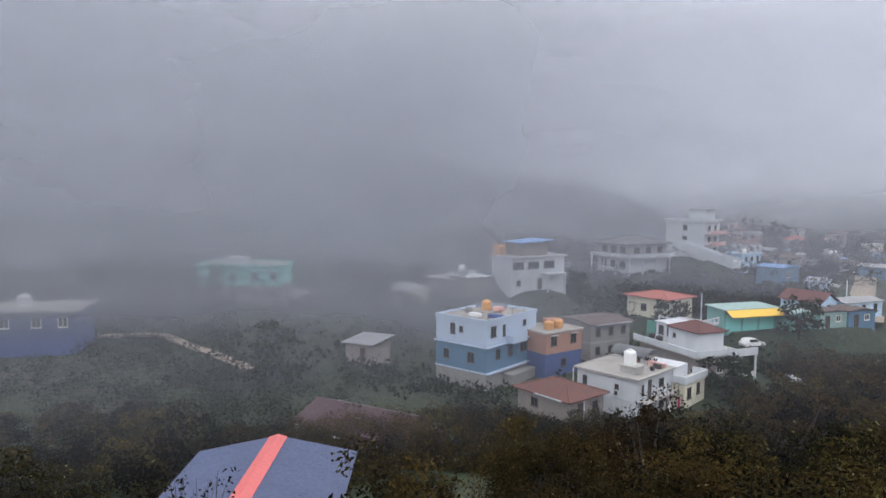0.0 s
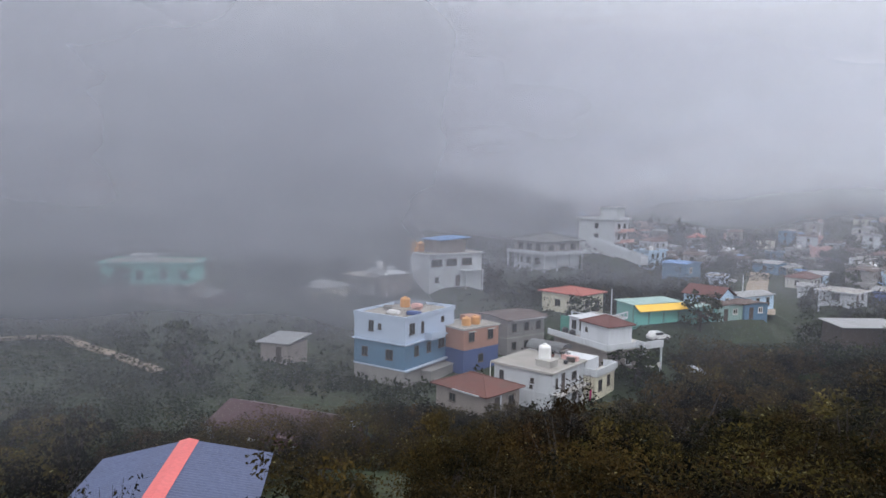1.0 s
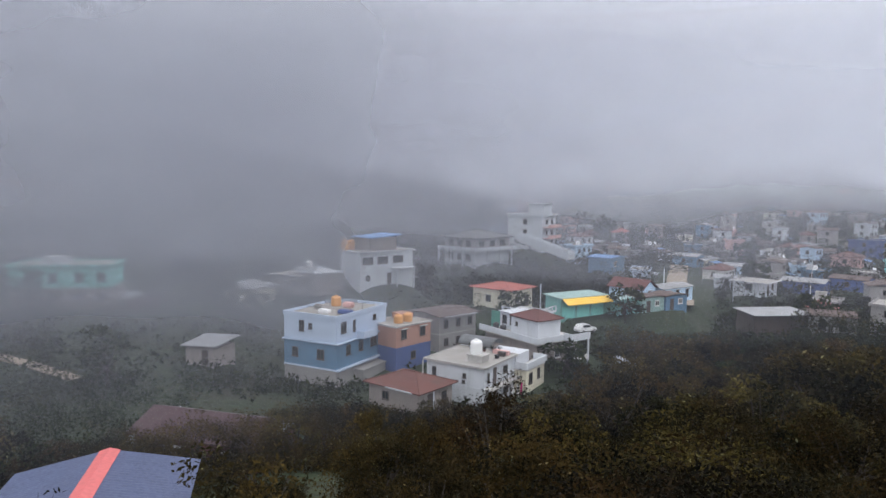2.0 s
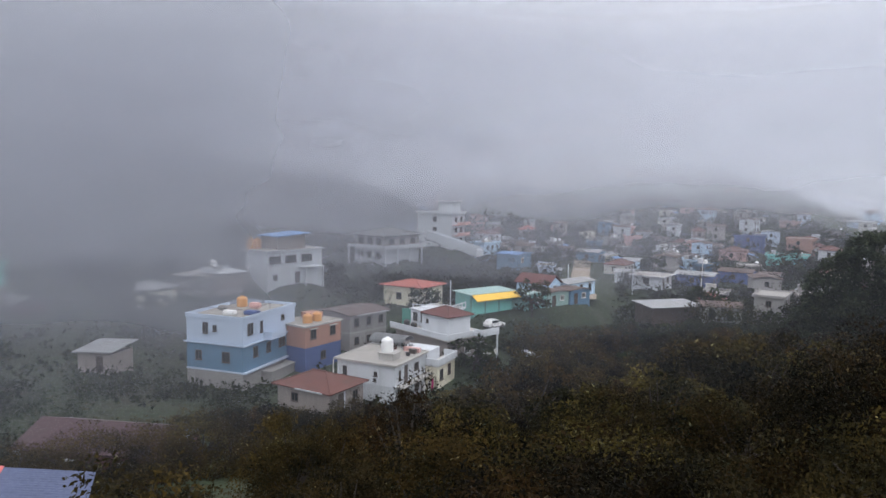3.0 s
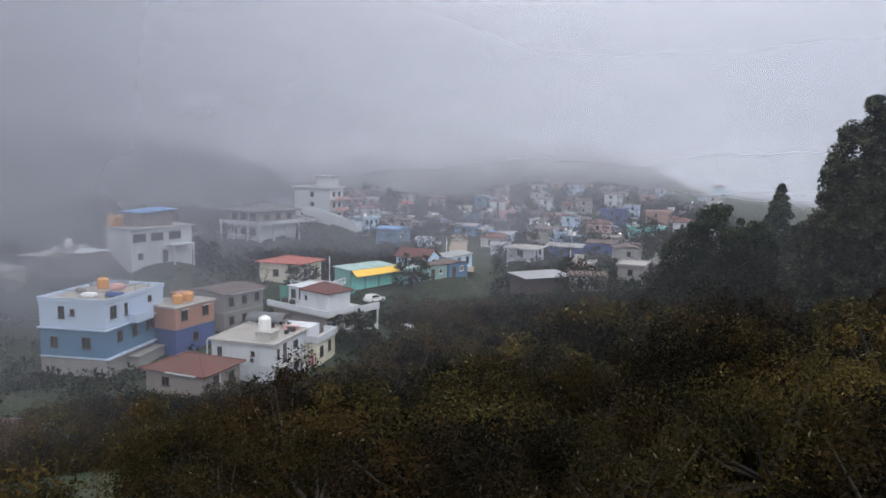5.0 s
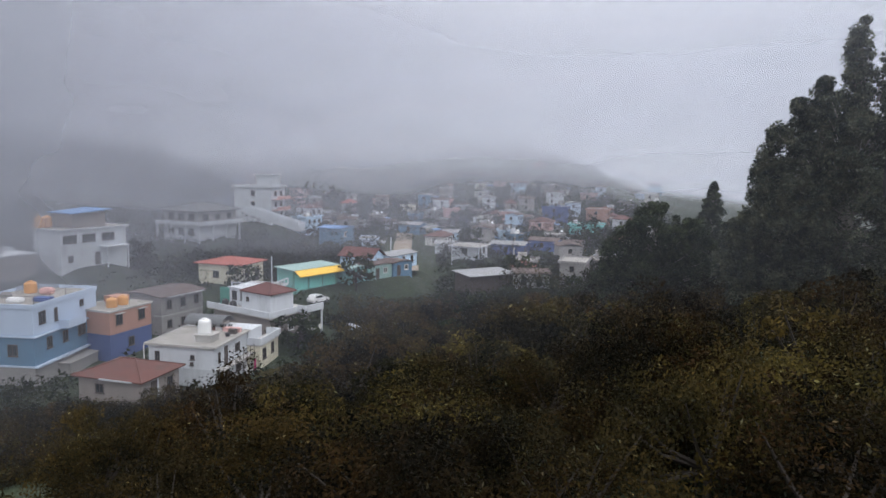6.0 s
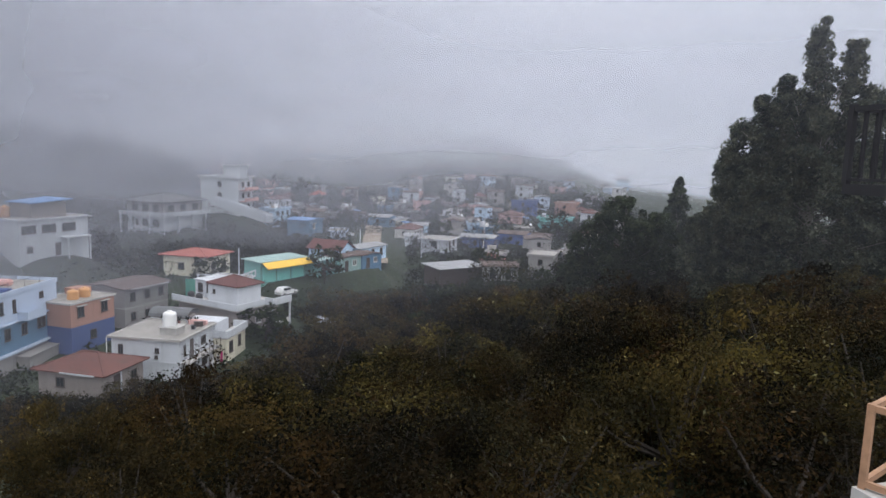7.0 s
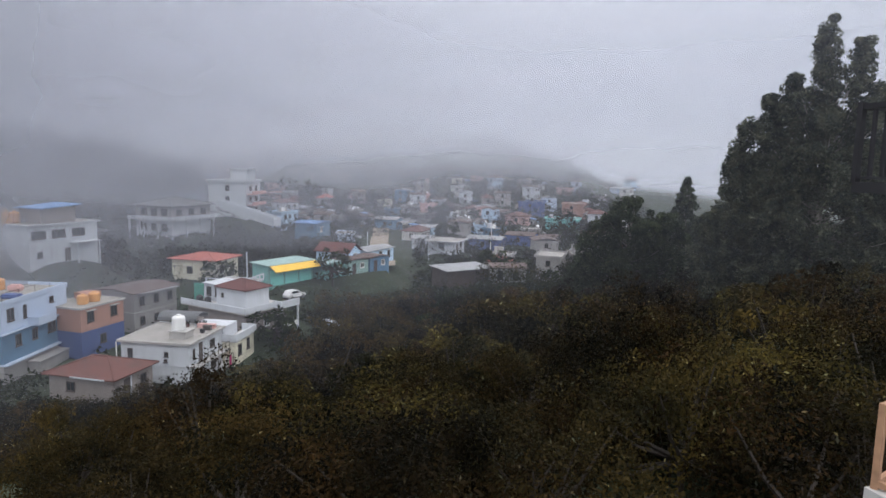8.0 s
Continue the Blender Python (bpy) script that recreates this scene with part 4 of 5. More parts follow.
def town_house(x, y, z, yaw, w, l, n, mat, word, roof):
    rt = {"flat": "flat concrete roof", "hip": "red tiled roof", "sheet": "sheet metal roof", "rust": "rusty sheet roof"}[roof]
    ob = thing("house", pose(x, y, z, 0, 0, yaw), "%s %s house with %s" % ("two-storey" if n == 2 else "low", word, rt), "house", "houses of the hill town")
    H = storeys(ob, w, l, [(2.7, mat)] * n, drop=2.0)
    if roof == "flat":
        flat_roof(ob, w, l, H, over=0.4, lip=0.35, edge=mat)
        if rng.random() < 0.6:
            p = ob.matrix_world @ Vector((-w * 0.5, l * 0.5, H + 0.17))
            k = rng.random()
            tank(p.x, p.y, p.z, 0.6, 1.3, M_TANKW if k < 0.6 else M_TANKK, "white plastic water tank on a flat roof" if k < 0.6 else "black plastic water tank on a flat roof")
    elif roof == "hip":
        hip_roof(ob, w, l, H, 1.4, M_REDTILE if rng.random() < 0.2 else M_TILE)
    else:
        mt = M_SHEET if roof == "sheet" else M_RUST
        gable_roof(ob, w, l, H, 0.7, mt, over=0.35, along="x" if rng.random() < 0.5 else "y")
    for s in range(n):
        for a in ((0.25, 0.65) if l < 7.5 else (0.15, 0.45, 0.75)):
            window(ob, "side", a * l, s * 2.7 + 0.9, 1.0, 1.2, M_FRAMED, shade=False)
        window(ob, "front", -w * 0.6, s * 2.7 + 0.9, 1.0, 1.2, M_FRAMED, shade=False)
    door(ob, "side", 0.05 * l, 0.0, 0.8, 2.0)
    if roof == "flat" and rng.random() < 0.5:
        p = ob.matrix_world @ Vector((-w * 0.15, l * 0.3, H + 0.17))
        dish(p.x, p.y, p.z, rng.uniform(-40, 40))
    if roof == "flat" and rng.random() < 0.7:
        a, b, c = rng.uniform(0.8, 2.4), rng.uniform(0.8, 2.2), rng.uniform(0.5, 2.0)
        part("roof_room", boxes((-w * 0.92, l * 0.55, H + 0.17, -w * 0.92 + a, l * 0.55 + b, H + 0.17 + c), (-w * 0.92 - 0.15, l * 0.55 - 0.15, H + 0.17 + c, -w * 0.92 + a + 0.15, l * 0.55 + b + 0.15, H + 0.27 + c)), rng.choice((M_WHITE, M_GREYW, M_CONC)), ob)
    if rng.random() < 0.5:
        part("lean_to_roof", poly([(0.35, l * 0.1, 2.1), (2.2, l * 0.1, 1.7), (2.2, l * 0.8, 1.7), (0.35, l * 0.8, 2.1), (0.35, l * 0.1, 2.16), (2.2, l * 0.1, 1.76), (2.2, l * 0.8, 1.76), (0.35, l * 0.8, 2.16)],
                                  [(3, 2, 1, 0), (4, 5, 6, 7), (0, 1, 5, 4), (1, 2, 6, 5), (2, 3, 7, 6), (3, 0, 4, 7)]), rng.choice((M_SHEET, M_RUST, M_SKYSHEET)), ob)
        part("lean_to_post", boxes((2.0, l * 0.12, -1.0, 2.1, l * 0.12 + 0.1, 1.72), (2.0, l * 0.76, -1.0, 2.1, l * 0.76 + 0.1, 1.72)), M_FRAMED, ob)
    return ob


def dish(x, y, z, turn):
    """A satellite dish on a short mast."""
    d_ = thing("satellite_dish", pose(x, y, z, 0, 0, turn), "small white satellite dish on a roof", "satellite dish", "satellite dishes on the roofs")
    bm = bmesh.new()
    tube(bm, (0, 0, 0), (0, 0, 0.9), 0.03, 0.03, 6)
    part("mast", bm, M_SHEET, d_)
    bm = lathe([(0.02, 0.0), (0.2, 0.03), (0.36, 0.1), (0.45, 0.18), (0.45, 0.2), (0.35, 0.13), (0.2, 0.06), (0.02, 0.03)], 14)
    bmesh.ops.rotate(bm, verts=bm.verts[:], cent=(0, 0, 0), matrix=Matrix.Rotation(radians(55), 3, "X"))
    bmesh.ops.translate(bm, verts=bm.verts[:], vec=(0, 0, 1.0))
    part("bowl", bm, M_TANKW, d_)


def free(x, y, r):
    if any(math.hypot(x - a, y - b) < r + c for a, b, c in placed):
        return False
    if 7.6 < math.degrees(math.atan2(x, y)) < 12.6 and y < 196:
        return False
    return all(math.hypot(x - a, y - b) > r + 3.0 for a, b in ROAD) and all(
        math.hypot(x - (a[0] + (b[0] - a[0]) * t), y - (a[1] + (b[1] - a[1]) * t)) > r + 2.5 for a, b in zip(ROAD, ROAD[1:]) for t in (0.25, 0.5, 0.75))


SPOTS = [(104.7, 210.4, 11.5, 8.0, 1, M_TURQ, "turquoise", "flat"), (112.0, 205.0, 6.0, 5.5, 2, M_WHITE, "white", "hip"), (103.9, 238.3, 10.0, 8.0, 2, M_ROYAL, "royal blue", "flat"),
         (117.5, 233.0, 8.0, 8.0, 2, M_ORANGE, "orange", "flat"), (87.2, 212.8, 8.0, 7.0, 1, M_PINK, "pink", "hip"), (60.0, 165.0, 9.0, 7.0, 1, M_ROYAL, "royal blue", "sheet"),
         (72.0, 172.0, 8.0, 7.0, 1, M_ROYAL, "royal blue", "rust"), (39.5, 204.0, 7.0, 7.0, 1, M_BLUE, "blue", "sheet")]
houses = []
for x, y, w, l, n, mt, word, roof in SPOTS:
    z = land(x, y) + 1.6
    placed.append((x, y, 7.0))
    houses.append((x, y, z, -28 + rng.uniform(-8, 8), w, l, n, mt, word, roof))
tries = 0
while len(houses) < 165 and tries < 6000:
    tries += 1
    az, d = radians(rng.uniform(-6, 31)), 140 + 230 * rng.random() ** 0.9
    x, y = d * math.sin(az), d * math.cos(az)
    if not free(x, y, 4.4) or (az < radians(7) and d < 200):
        continue
    placed.append((x, y, 4.4))
    mt, word = rng.choice(PALETTE)
    houses.append((x, y, land(x, y), -25 + rng.uniform(-22, 22), rng.uniform(4.0, 6.8), rng.uniform(5, 9), 2 if rng.random() < 0.25 else 1, mt, word, rng.choice(("flat", "flat", "sheet", "sheet", "hip", "rust", "rust", "rust"))))
for a in houses:
    PADS.append((a[0] - 2, a[1] + 4, 6.5, a[2]))
for a in houses:
    town_house(*a)

# ---------------------------------------------------------------- ground
def axis(lo, hi, fine_lo, fine_hi, step):
    v, c = [], fine_lo
    while c <= fine_hi:
        v.append(c)
        c += step
    k, c = step, fine_lo
    while c > lo:
        k *= 1.25
        c -= k
        v.insert(0, c)
    k, c = step, v[-1]
    while c < hi:
        k *= 1.25
        c += k
        v.append(c)
    return v


gx, gy = axis(-3000, 3000, -170, 190, 2.5), axis(-2500, 3500, -20, 390, 2.5)
gv = [(x, y, land(x, y)) for y in gy for x in gx]
gf = [(j * len(gx) + i, j * len(gx) + i + 1, (j + 1) * len(gx) + i + 1, (j + 1) * len(gx) + i) for j in range(len(gy) - 1) for i in range(len(gx) - 1)]
me = bpy.data.meshes.new("ground")
me.from_pydata(gv, [], gf)
me.materials.append(M_GROUND)
for f in me.polygons:
    f.use_smooth = True
tagged(new("ground", me), "grassy and earthen hillside falling into a valley", "ground", kind="structure")


def ribbon(name, pts, width, mat, label, lift=0.12):
    bm = bmesh.new()
    fine = []
    for a, b in zip(pts, pts[1:]):
        n = max(2, int(math.dist(a, b) / 2))
        fine += [(a[0] + (b[0] - a[0]) * t / n, a[1] + (b[1] - a[1]) * t / n) for t in range(n)]
    fine.append(pts[-1])
    prev = None
    for i, (x, y) in enumerate(fine):
        x2, y2 = fine[min(i + 1, len(fine) - 1)]
        x1, y1 = fine[max(i - 1, 0)]
        d = Vector((x2 - x1, y2 - y1, 0)).normalized()
        s = Vector((-d.y, d.x, 0)) * width / 2
        z = max(land(x, y), land(x + s.x, y + s.y), land(x - s.x, y - s.y)) + lift
        row = [bm.verts.new((x + s.x, y + s.y, z - 0.5)), bm.verts.new((x + s.x, y + s.y, z)), bm.verts.new((x - s.x, y - s.y, z)), bm.verts.new((x - s.x, y - s.y, z - 0.5))]
        if prev:
            for j in range(3):
                bm.faces.new((prev[j], row[j], row[j + 1], prev[j + 1]))
        prev = row
    bmesh.ops.recalc_face_normals(bm, faces=bm.faces)
    return solid(name, bm, mat, Matrix.Identity(4), label, "road", kind="structure")


ribbon("road", ROAD, 5.0, M_DIRT, "pale dirt road climbing through the town")
ribbon("road", [(-93, 62), (-84, 70), (-74, 73), (-64, 71), (-55, 68)], 1.6, M_DIRT, "pale footpath curving over the grass")

# ---------------------------------------------------------------- white hatchback on the lane, low tank in the yard
def car(m, label):
    c = thing("car", m, label, "car")
    prof = [(-1.85, 0.35), (-1.9, 0.75), (-1.75, 0.95), (-1.45, 1.4), (-1.2, 1.48), (0.1, 1.48), (0.75, 1.0), (1.6, 0.85), (1.85, 0.65), (1.85, 0.35)]
    bm = bmesh.new()
    sides = [[bm.verts.new((x, s * (0.8 if z < 1.0 else 0.68), z)) for x, z in prof] for s in (-1, 1)]
    bm.faces.new(sides[0][::-1])
    bm.faces.new(sides[1])
    for i in range(len(prof)):
        j = (i + 1) % len(prof)
        bm.faces.new((sides[0][i], sides[0][j], sides[1][j], sides[1][i]))
    bmesh.ops.recalc_face_normals(bm, faces=bm.faces)
    bmesh.ops.bevel(bm, geom=bm.edges[:], offset=0.05, segments=2, affect="EDGES")
    part("body", bm, M_CARW, c)
    for s in (-1, 1):
        part("side_window", poly([(-1.4, s * 0.79, 1.0), (0.5, s * 0.79, 1.0), (0.05, s * 0.71, 1.38), (-1.2, s * 0.71, 1.38)], [(0, 1, 2, 3)]), M_GLASS, c)
        for x in (-1.2, 1.15):
            bm = bmesh.new()
            tube(bm, (x, s * 0.62, 0.3), (x, s * 0.84, 0.3), 0.3, n=14)
            w = part("wheel", bm, M_TYRE, c)
            bm = bmesh.new()
            tube(bm, (x, s * 0.84, 0.3), (x, s * 0.86, 0.3), 0.17, n=10)
            part("rim", bm, M_SHEET, w)
    part("windscreen", poly([(0.73, -0.6, 1.06), (0.73, 0.6, 1.06), (0.19, 0.58, 1.44), (0.19, -0.58, 1.44)], [(0, 1, 2, 3)]), M_GLASS, c)
    return c


car(pose(4.6, 110.6, land(4.6, 110.6), 0, 0, 42), "small white hatchback parked before the teal shop")
ob = thing("tank_plinth", pose(*STAND[:2], STAND[2] - 0.5), "brick plinth under a water tank", "plinth")
part("plinth_body", boxes((-0.9, -0.9, -1.0, 0.9, 0.9, 1.3)), M_GREYW, ob)
tank(STAND[0], STAND[1], STAND[2] + 0.8, 0.75, 1.6, M_TANKW, "white plastic water tank on a low plinth")

for x0, y0, x1, y1 in ((8.9, 103.4, 10.4, 100.4), (10.9, 99.6, 13.0, 95.6)):
    bm = bmesh.new()
    tube(bm, (x0, y0, land(x0, y0) + 0.9), (x1, y1, land(x1, y1) + 0.9), 0.45, 0.45, 12)
    for t_ in (0.15, 0.85):
        px_, py_ = x0 + (x1 - x0) * t_, y0 + (y1 - y0) * t_
        box(bm, px_ - 0.5, py_ - 0.2, land(px_, py_) - 0.6, px_ + 0.5, py_ + 0.2, land(px_, py_) + 0.7)
    solid("water_pipe", bm, M_WHITE, Matrix.Identity(4), "thick white water pipe on low supports", "pipe", "white pipes on the slope")
for x, y, hh in ((35.8, 145.7, 6.5), (21.0, 140.0, 6.0), (52.0, 150.0, 6.0), (66.0, 190.0, 6.5), (-3.0, 118.0, 6.0)):
    ob = thing("utility_pole", pose(x, y, land(x, y)), "pale utility pole with a short crossarm", "pole", "utility poles")
    bm = bmesh.new()
    tube(bm, (0, 0, -0.5), (0, 0, hh), 0.13, 0.09, 8)
    part("pole", bm, M_WHITE, ob)
    part("crossarm", boxes((-0.7, -0.05, hh - 0.6, 0.7, 0.05, hh - 0.5)), M_STEEL, ob)

# ---------------------------------------------------------------- plants
TALL = {}
PLACED = set()


def leaves(name, centres, radii, per, size, mat, parent, rg, flat=0.7):
    """A crown: leaf blades scattered through many clumps."""
    n = len(centres) * per
    c = np.repeat(np.array(centres), per, axis=0)
    r = np.repeat(np.array(radii), per)
    d = rg.normal(size=(n, 3))
    d /= np.linalg.norm(d, axis=1)[:, None]
    pos = c + d * (r * (0.35 + 0.65 * rg.random(n) ** 0.5))[:, None] * np.array((1, 1, flat))
    a = rg.normal(size=(n, 3)) + 0.6 * d
    a /= np.linalg.norm(a, axis=1)[:, None]
    b = np.cross(a, rg.normal(size=(n, 3)))
    b /= np.linalg.norm(b, axis=1)[:, None]
    s = size * (0.6 + 0.9 * rg.random(n))[:, None]
    v = np.empty((n * 4, 3))
    v[0::4], v[1::4], v[2::4], v[3::4] = pos - a * s, pos + b * s * 0.42, pos + a * s, pos - b * s * 0.42
    me = bpy.data.meshes.new(name)
    me.from_pydata(v.tolist(), [], np.arange(n * 4).reshape(n, 4).tolist())
    me.materials.append(mat)
    ob = new(name, me)
    ob.parent = parent
    return ob


def limbs(bm, base, tips, r, n=6):
    for t in tips:
        mid = Vector(base).lerp(Vector(t), 0.5) + Vector((0, 0, -0.08 * (Vector(t) - Vector(base)).length))
        tube(bm, base, mid, r, r * 0.65, n)
        tube(bm, mid, t, r * 0.65, r * 0.2, n)


def bush(seed, R, Hh, clumps, per, size, mat, name="shrub", label="dense olive-brown hillside shrub", cat="shrub", group="hillside shrubs"):
    rg = np.random.default_rng(seed)
    ob = thing(name, pose(0, 0, 0), label, cat, group)
    cs, rs = [], []
    for i in range(clumps):
        a, u = rg.random() * 6.283, rg.random()
        rr = R * (0.25 + 0.75 * rg.random() ** 0.6)
        z = Hh * (0.15 + 0.85 * u) * (1 - 0.35 * (rr / R) ** 2)
        k = rr * math.sqrt(max(0.08, 1 - (z / (Hh * 1.08)) ** 2.5))
        cs.append((k * math.cos(a), k * math.sin(a), z))
        rs.append(R * rg.uniform(0.18, 0.36))
    bm = bmesh.new()
    tube(bm, (0, 0, -0.8), (0, 0, Hh * 0.35), 0.05 * R, 0.035 * R, 7)
    limbs(bm, (0, 0, Hh * 0.3), [cs[i] for i in range(0, clumps, max(1, clumps // 12))], 0.028 * R, 5)
    part("trunk", bm, M_BARK, ob)
    leaves("crown", cs, rs, per, size, mat, ob, rg)
    TALL[ob.name] = Hh
    return ob


rp = random.Random(21)
near_kinds = [bush(40 + i, 3.0, 4.4 + 0.6 * i, 60, 190, 0.064, L_SHRUB) for i in range(4)]
far_kinds = [bush(50 + i, 3.2, 4.8 + 0.6 * i, 44, 80, 0.135, L_SHRUB) for i in range(4)]
town_kinds = [bush(60 + i, 2.6, 4.6 + i, 28, 30, 0.28, L_TOWN, "tree", "dark green garden tree", "tree", "trees between the houses") for i in range(4)]
KEEP_OFF = [(p[0], p[1], p[2] * 0.85) for p in PADS] + [(p[0] * 0.96, p[1] * 0.96, 7.0) for p in SPOTS[:5]]


def clear(x, y, r):
    return all(math.hypot(x - a, y - b) > r + c for a, b, c in KEEP_OFF)




def crown_line(x, y):
    """How high the hillside growth reaches: lower towards the houses in the west, higher up the east side."""
    az = math.degrees(math.atan2(x, y))
    fall = np.interp(az, (-60, -42, -34, -26, -18, -4, 6, 20, 26, 41, 56), (0.26, 0.29, 0.40, 0.375, 0.315, 0.305, 0.245, 0.175, 0.168, 0.118, 0.10))
    d = math.hypot(x, y)
    if x > 11:
        fall = min(fall, 0.31 - 0.0012 * d)
    return 30.0 - fall * d


def scatter(kinds, spots, lo, hi, limit=False):
    used = PLACED
    for x, y in spots:
        k = rp.choice(kinds)
        s = rp.uniform(lo, hi)
        if limit:
            room = (crown_line(x, y) - land(x, y)) * rp.uniform(0.72, 1.06) * min(1.06, max(0.5, 0.86 + 1.1 * noise.noise((x * 0.12, y * 0.12, 2.2))))
            if room < 0.8:
                continue
            s = min(s * 1.25, room / (TALL[k.name] * 1.05))
            if room < 9:
                s = max(s, 0.22)
        m = pose(x, y, land(x, y) - 0.1, rp.uniform(-5, 5), rp.uniform(-5, 5), rp.uniform(0, 360))
        if k.name in used:
            o = copy_thing(k, m)
        else:
            o, _ = k, used.add(k.name)
            o.matrix_world = m
        w = min(1.35, max(s, 0.7)) if limit else s
        o.scale = (w * rp.uniform(0.9, 1.2), w * rp.uniform(0.9, 1.2), s * rp.uniform(0.85, 1.1))


def grid_spots(d0, d1, a0, a1, step, keep, limit):
    out = []
    y = -5.0
    while y < 130:
        x = -120.0
        while x < 110:
            px, py = x + rp.uniform(-0.42, 0.42) * step, y + rp.uniform(-0.42, 0.42) * step
            d, az = math.hypot(px, py), math.degrees(math.atan2(px, py))
            if d0 <= d < d1 and a0 < az < a1 and clear(px, py, 1.0) and keep(px, py):
                out.append((px, py))
            x += step
        y += step
    rp.shuffle(out)
    return out[:limit]


def slope_zone(x, y):
    s = -0.423 * x + 0.906 * y
    lawn = -42 < x < -19 and y > 54
    return s < (68 if x < 3 else 80 if x < 9 else 92) and not lawn


scatter(near_kinds, grid_spots(15, 38, -62, 56, 4.8, slope_zone, 100), 0.9, 1.3, True)
scatter(far_kinds, grid_spots(38, 104, -62, 56, 5.2, slope_zone, 280), 0.85, 1.4, True)
scatter(town_kinds, [(x, y) for x, y in ((rp.uniform(-140, 150), rp.uniform(62, 340)) for _ in range(2600)) if (y > 85 or x < -46) and clear(x, y, -0.5) and free(x, y, -3.0) and x < 150][:260], 0.6, 1.4)

scatter(near_kinds[:2], [(-30.5, 41.5), (-33.0, 44.0), (-26.5, 42.5), (-18.0, 43.5), (-24.5, 40.5), (-19.5, 41.5), (-16.0, 44.0), (-28.0, 39.0), (-21.5, 43.5)], 0.85, 1.1)


def growth(name, label, spots, clump, per, size, mat, seed, lift):
    """Uncountable low growth or far woods as one body of leaf clumps."""
    rg = np.random.default_rng(seed)
    cs = [(x, y, land(x, y) + lift * rg.uniform(0.1, 1.0)) for x, y in spots]
    o = leaves(name, cs, [clump * rg.uniform(0.6, 1.3) for _ in cs], per, size, mat, None, rg)
    return tagged(o, label, "vegetation", kind="stuff")


growth("undergrowth", "low dark weeds and bushes between the houses", [(x, y) for x, y in ((rp.uniform(-130, 150), rp.uniform(70, 340)) for _ in range(9500)) if clear(x, y, -1.5) and free(x, y, -5.5)], 1.2, 13, 0.34, L_TOWN, 3, 1.4)
growth("undergrowth", "dark weeds under the hillside shrubs", [(x, y) for x, y in ((rp.uniform(-70, 75), rp.uniform(5, 85)) for _ in range(2600)) if math.hypot(x, y) > 12 and clear(x, y, 0.0)], 0.9, 30, 0.08, L_SHRUB, 4, 0.6)
growth("town_thicket", "dark thickets of trees between the town houses", [(x, y) for x, y in ((rp.uniform(-60, 150), rp.uniform(122, 335)) for _ in range(9000)) if noise.noise((x * 0.035, y * 0.035, 9.1)) > -0.22 and clear(x, y, -2.4) and free(x, y, -5.0)][:6200], 1.6, 30, 0.24, L_TOWN, 6, 4.2)
growth("town_thicket", "dark thicket of trees behind the blue houses", [(x, y) for x, y in ((rp.uniform(-14, 24), rp.uniform(134, 160)) for _ in range(520)) if clear(x, y, 0.3) and free(x, y, -4.0)], 1.8, 24, 0.34, L_TOWN, 7, 5.0)
growth("thicket", "dense dark bushes on the bank before the shops", [(x, y) for x, y in ((rp.uniform(7, 62), rp.uniform(78, 113)) for _ in range(2300)) if clear(x, y, -4.6) and math.hypot(x - 4.6, y - 110.6) > 4 and math.hypot(x - 11, y - 99.6) > 3.2], 1.5, 26, 0.2, L_SHRUB, 8, 2.9)
growth("thicket", "dark bushes covering the bank below the shops", [(x, y) for x, y in ((rp.uniform(3, 34), rp.uniform(84, 118)) for _ in range(2600)) if y < 104 + 0.42 * (x - 3) and math.hypot(x - 1.5, y - 97) > 7.5 and math.hypot(x - 4.6, y - 110.6) > 4.5 and math.hypot(x - 11, y - 99.6) > 3.4], 1.2, 34, 0.15, L_SHRUB, 11, 2.2)
growth("thicket", "dark bushes before the long shed", [(x, y) for x, y in ((rp.uniform(24, 54), rp.uniform(100, 110.5)) for _ in range(1000))], 1.3, 34, 0.16, L_TOWN, 12, 4.6)
growth("thicket", "dark bushes between the lane sheds and the long shed", [(x, y) for x, y in ((rp.uniform(14, 31), rp.uniform(107, 128)) for _ in range(700)) if (x - 20) * 0.62 + 117 > y - 1 and math.hypot(x - 33, y - 117) > 6], 1.1, 34, 0.15, L_TOWN, 14, 1.5)
growth("thicket", "dark bushes round the white house and the clay roof", [(x, y) for x, y in ((rp.uniform(-30, 1), rp.uniform(62, 82)) for _ in range(1500)) if (y < 67.6 - 0.47 * (x + 14.7) if x < -14.7 else y < 70.4 + 0.35 * (x + 14.7)) and (x > -22 or y < 70)], 0.8, 34, 0.11, L_SHRUB, 13, 1.3)
growth("undergrowth", "dark weeds and low bushes over the misty grass", [(x, y) for x, y in ((rp.uniform(-112, -24), rp.uniform(34, 82)) for _ in range(2200)) if clear(x, y, -2.0) and noise.noise((x * 0.06, y * 0.06, 3.3)) > -0.12], 1.3, 34, 0.15, L_TOWN, 9, 1.5)
woods = []
while len(woods) < 2600:
    x, y = rp.uniform(-330, 210), rp.uniform(150, 460)
    if -0.5 * x + 0.866 * y > 236 and math.hypot(x, y) < 460:
        woods.append((x, y))
growth("far_woods", "dark wooded hillside fading into cloud", woods, 4.2, 16, 1.3, L_TOWN, 5, 7.0)


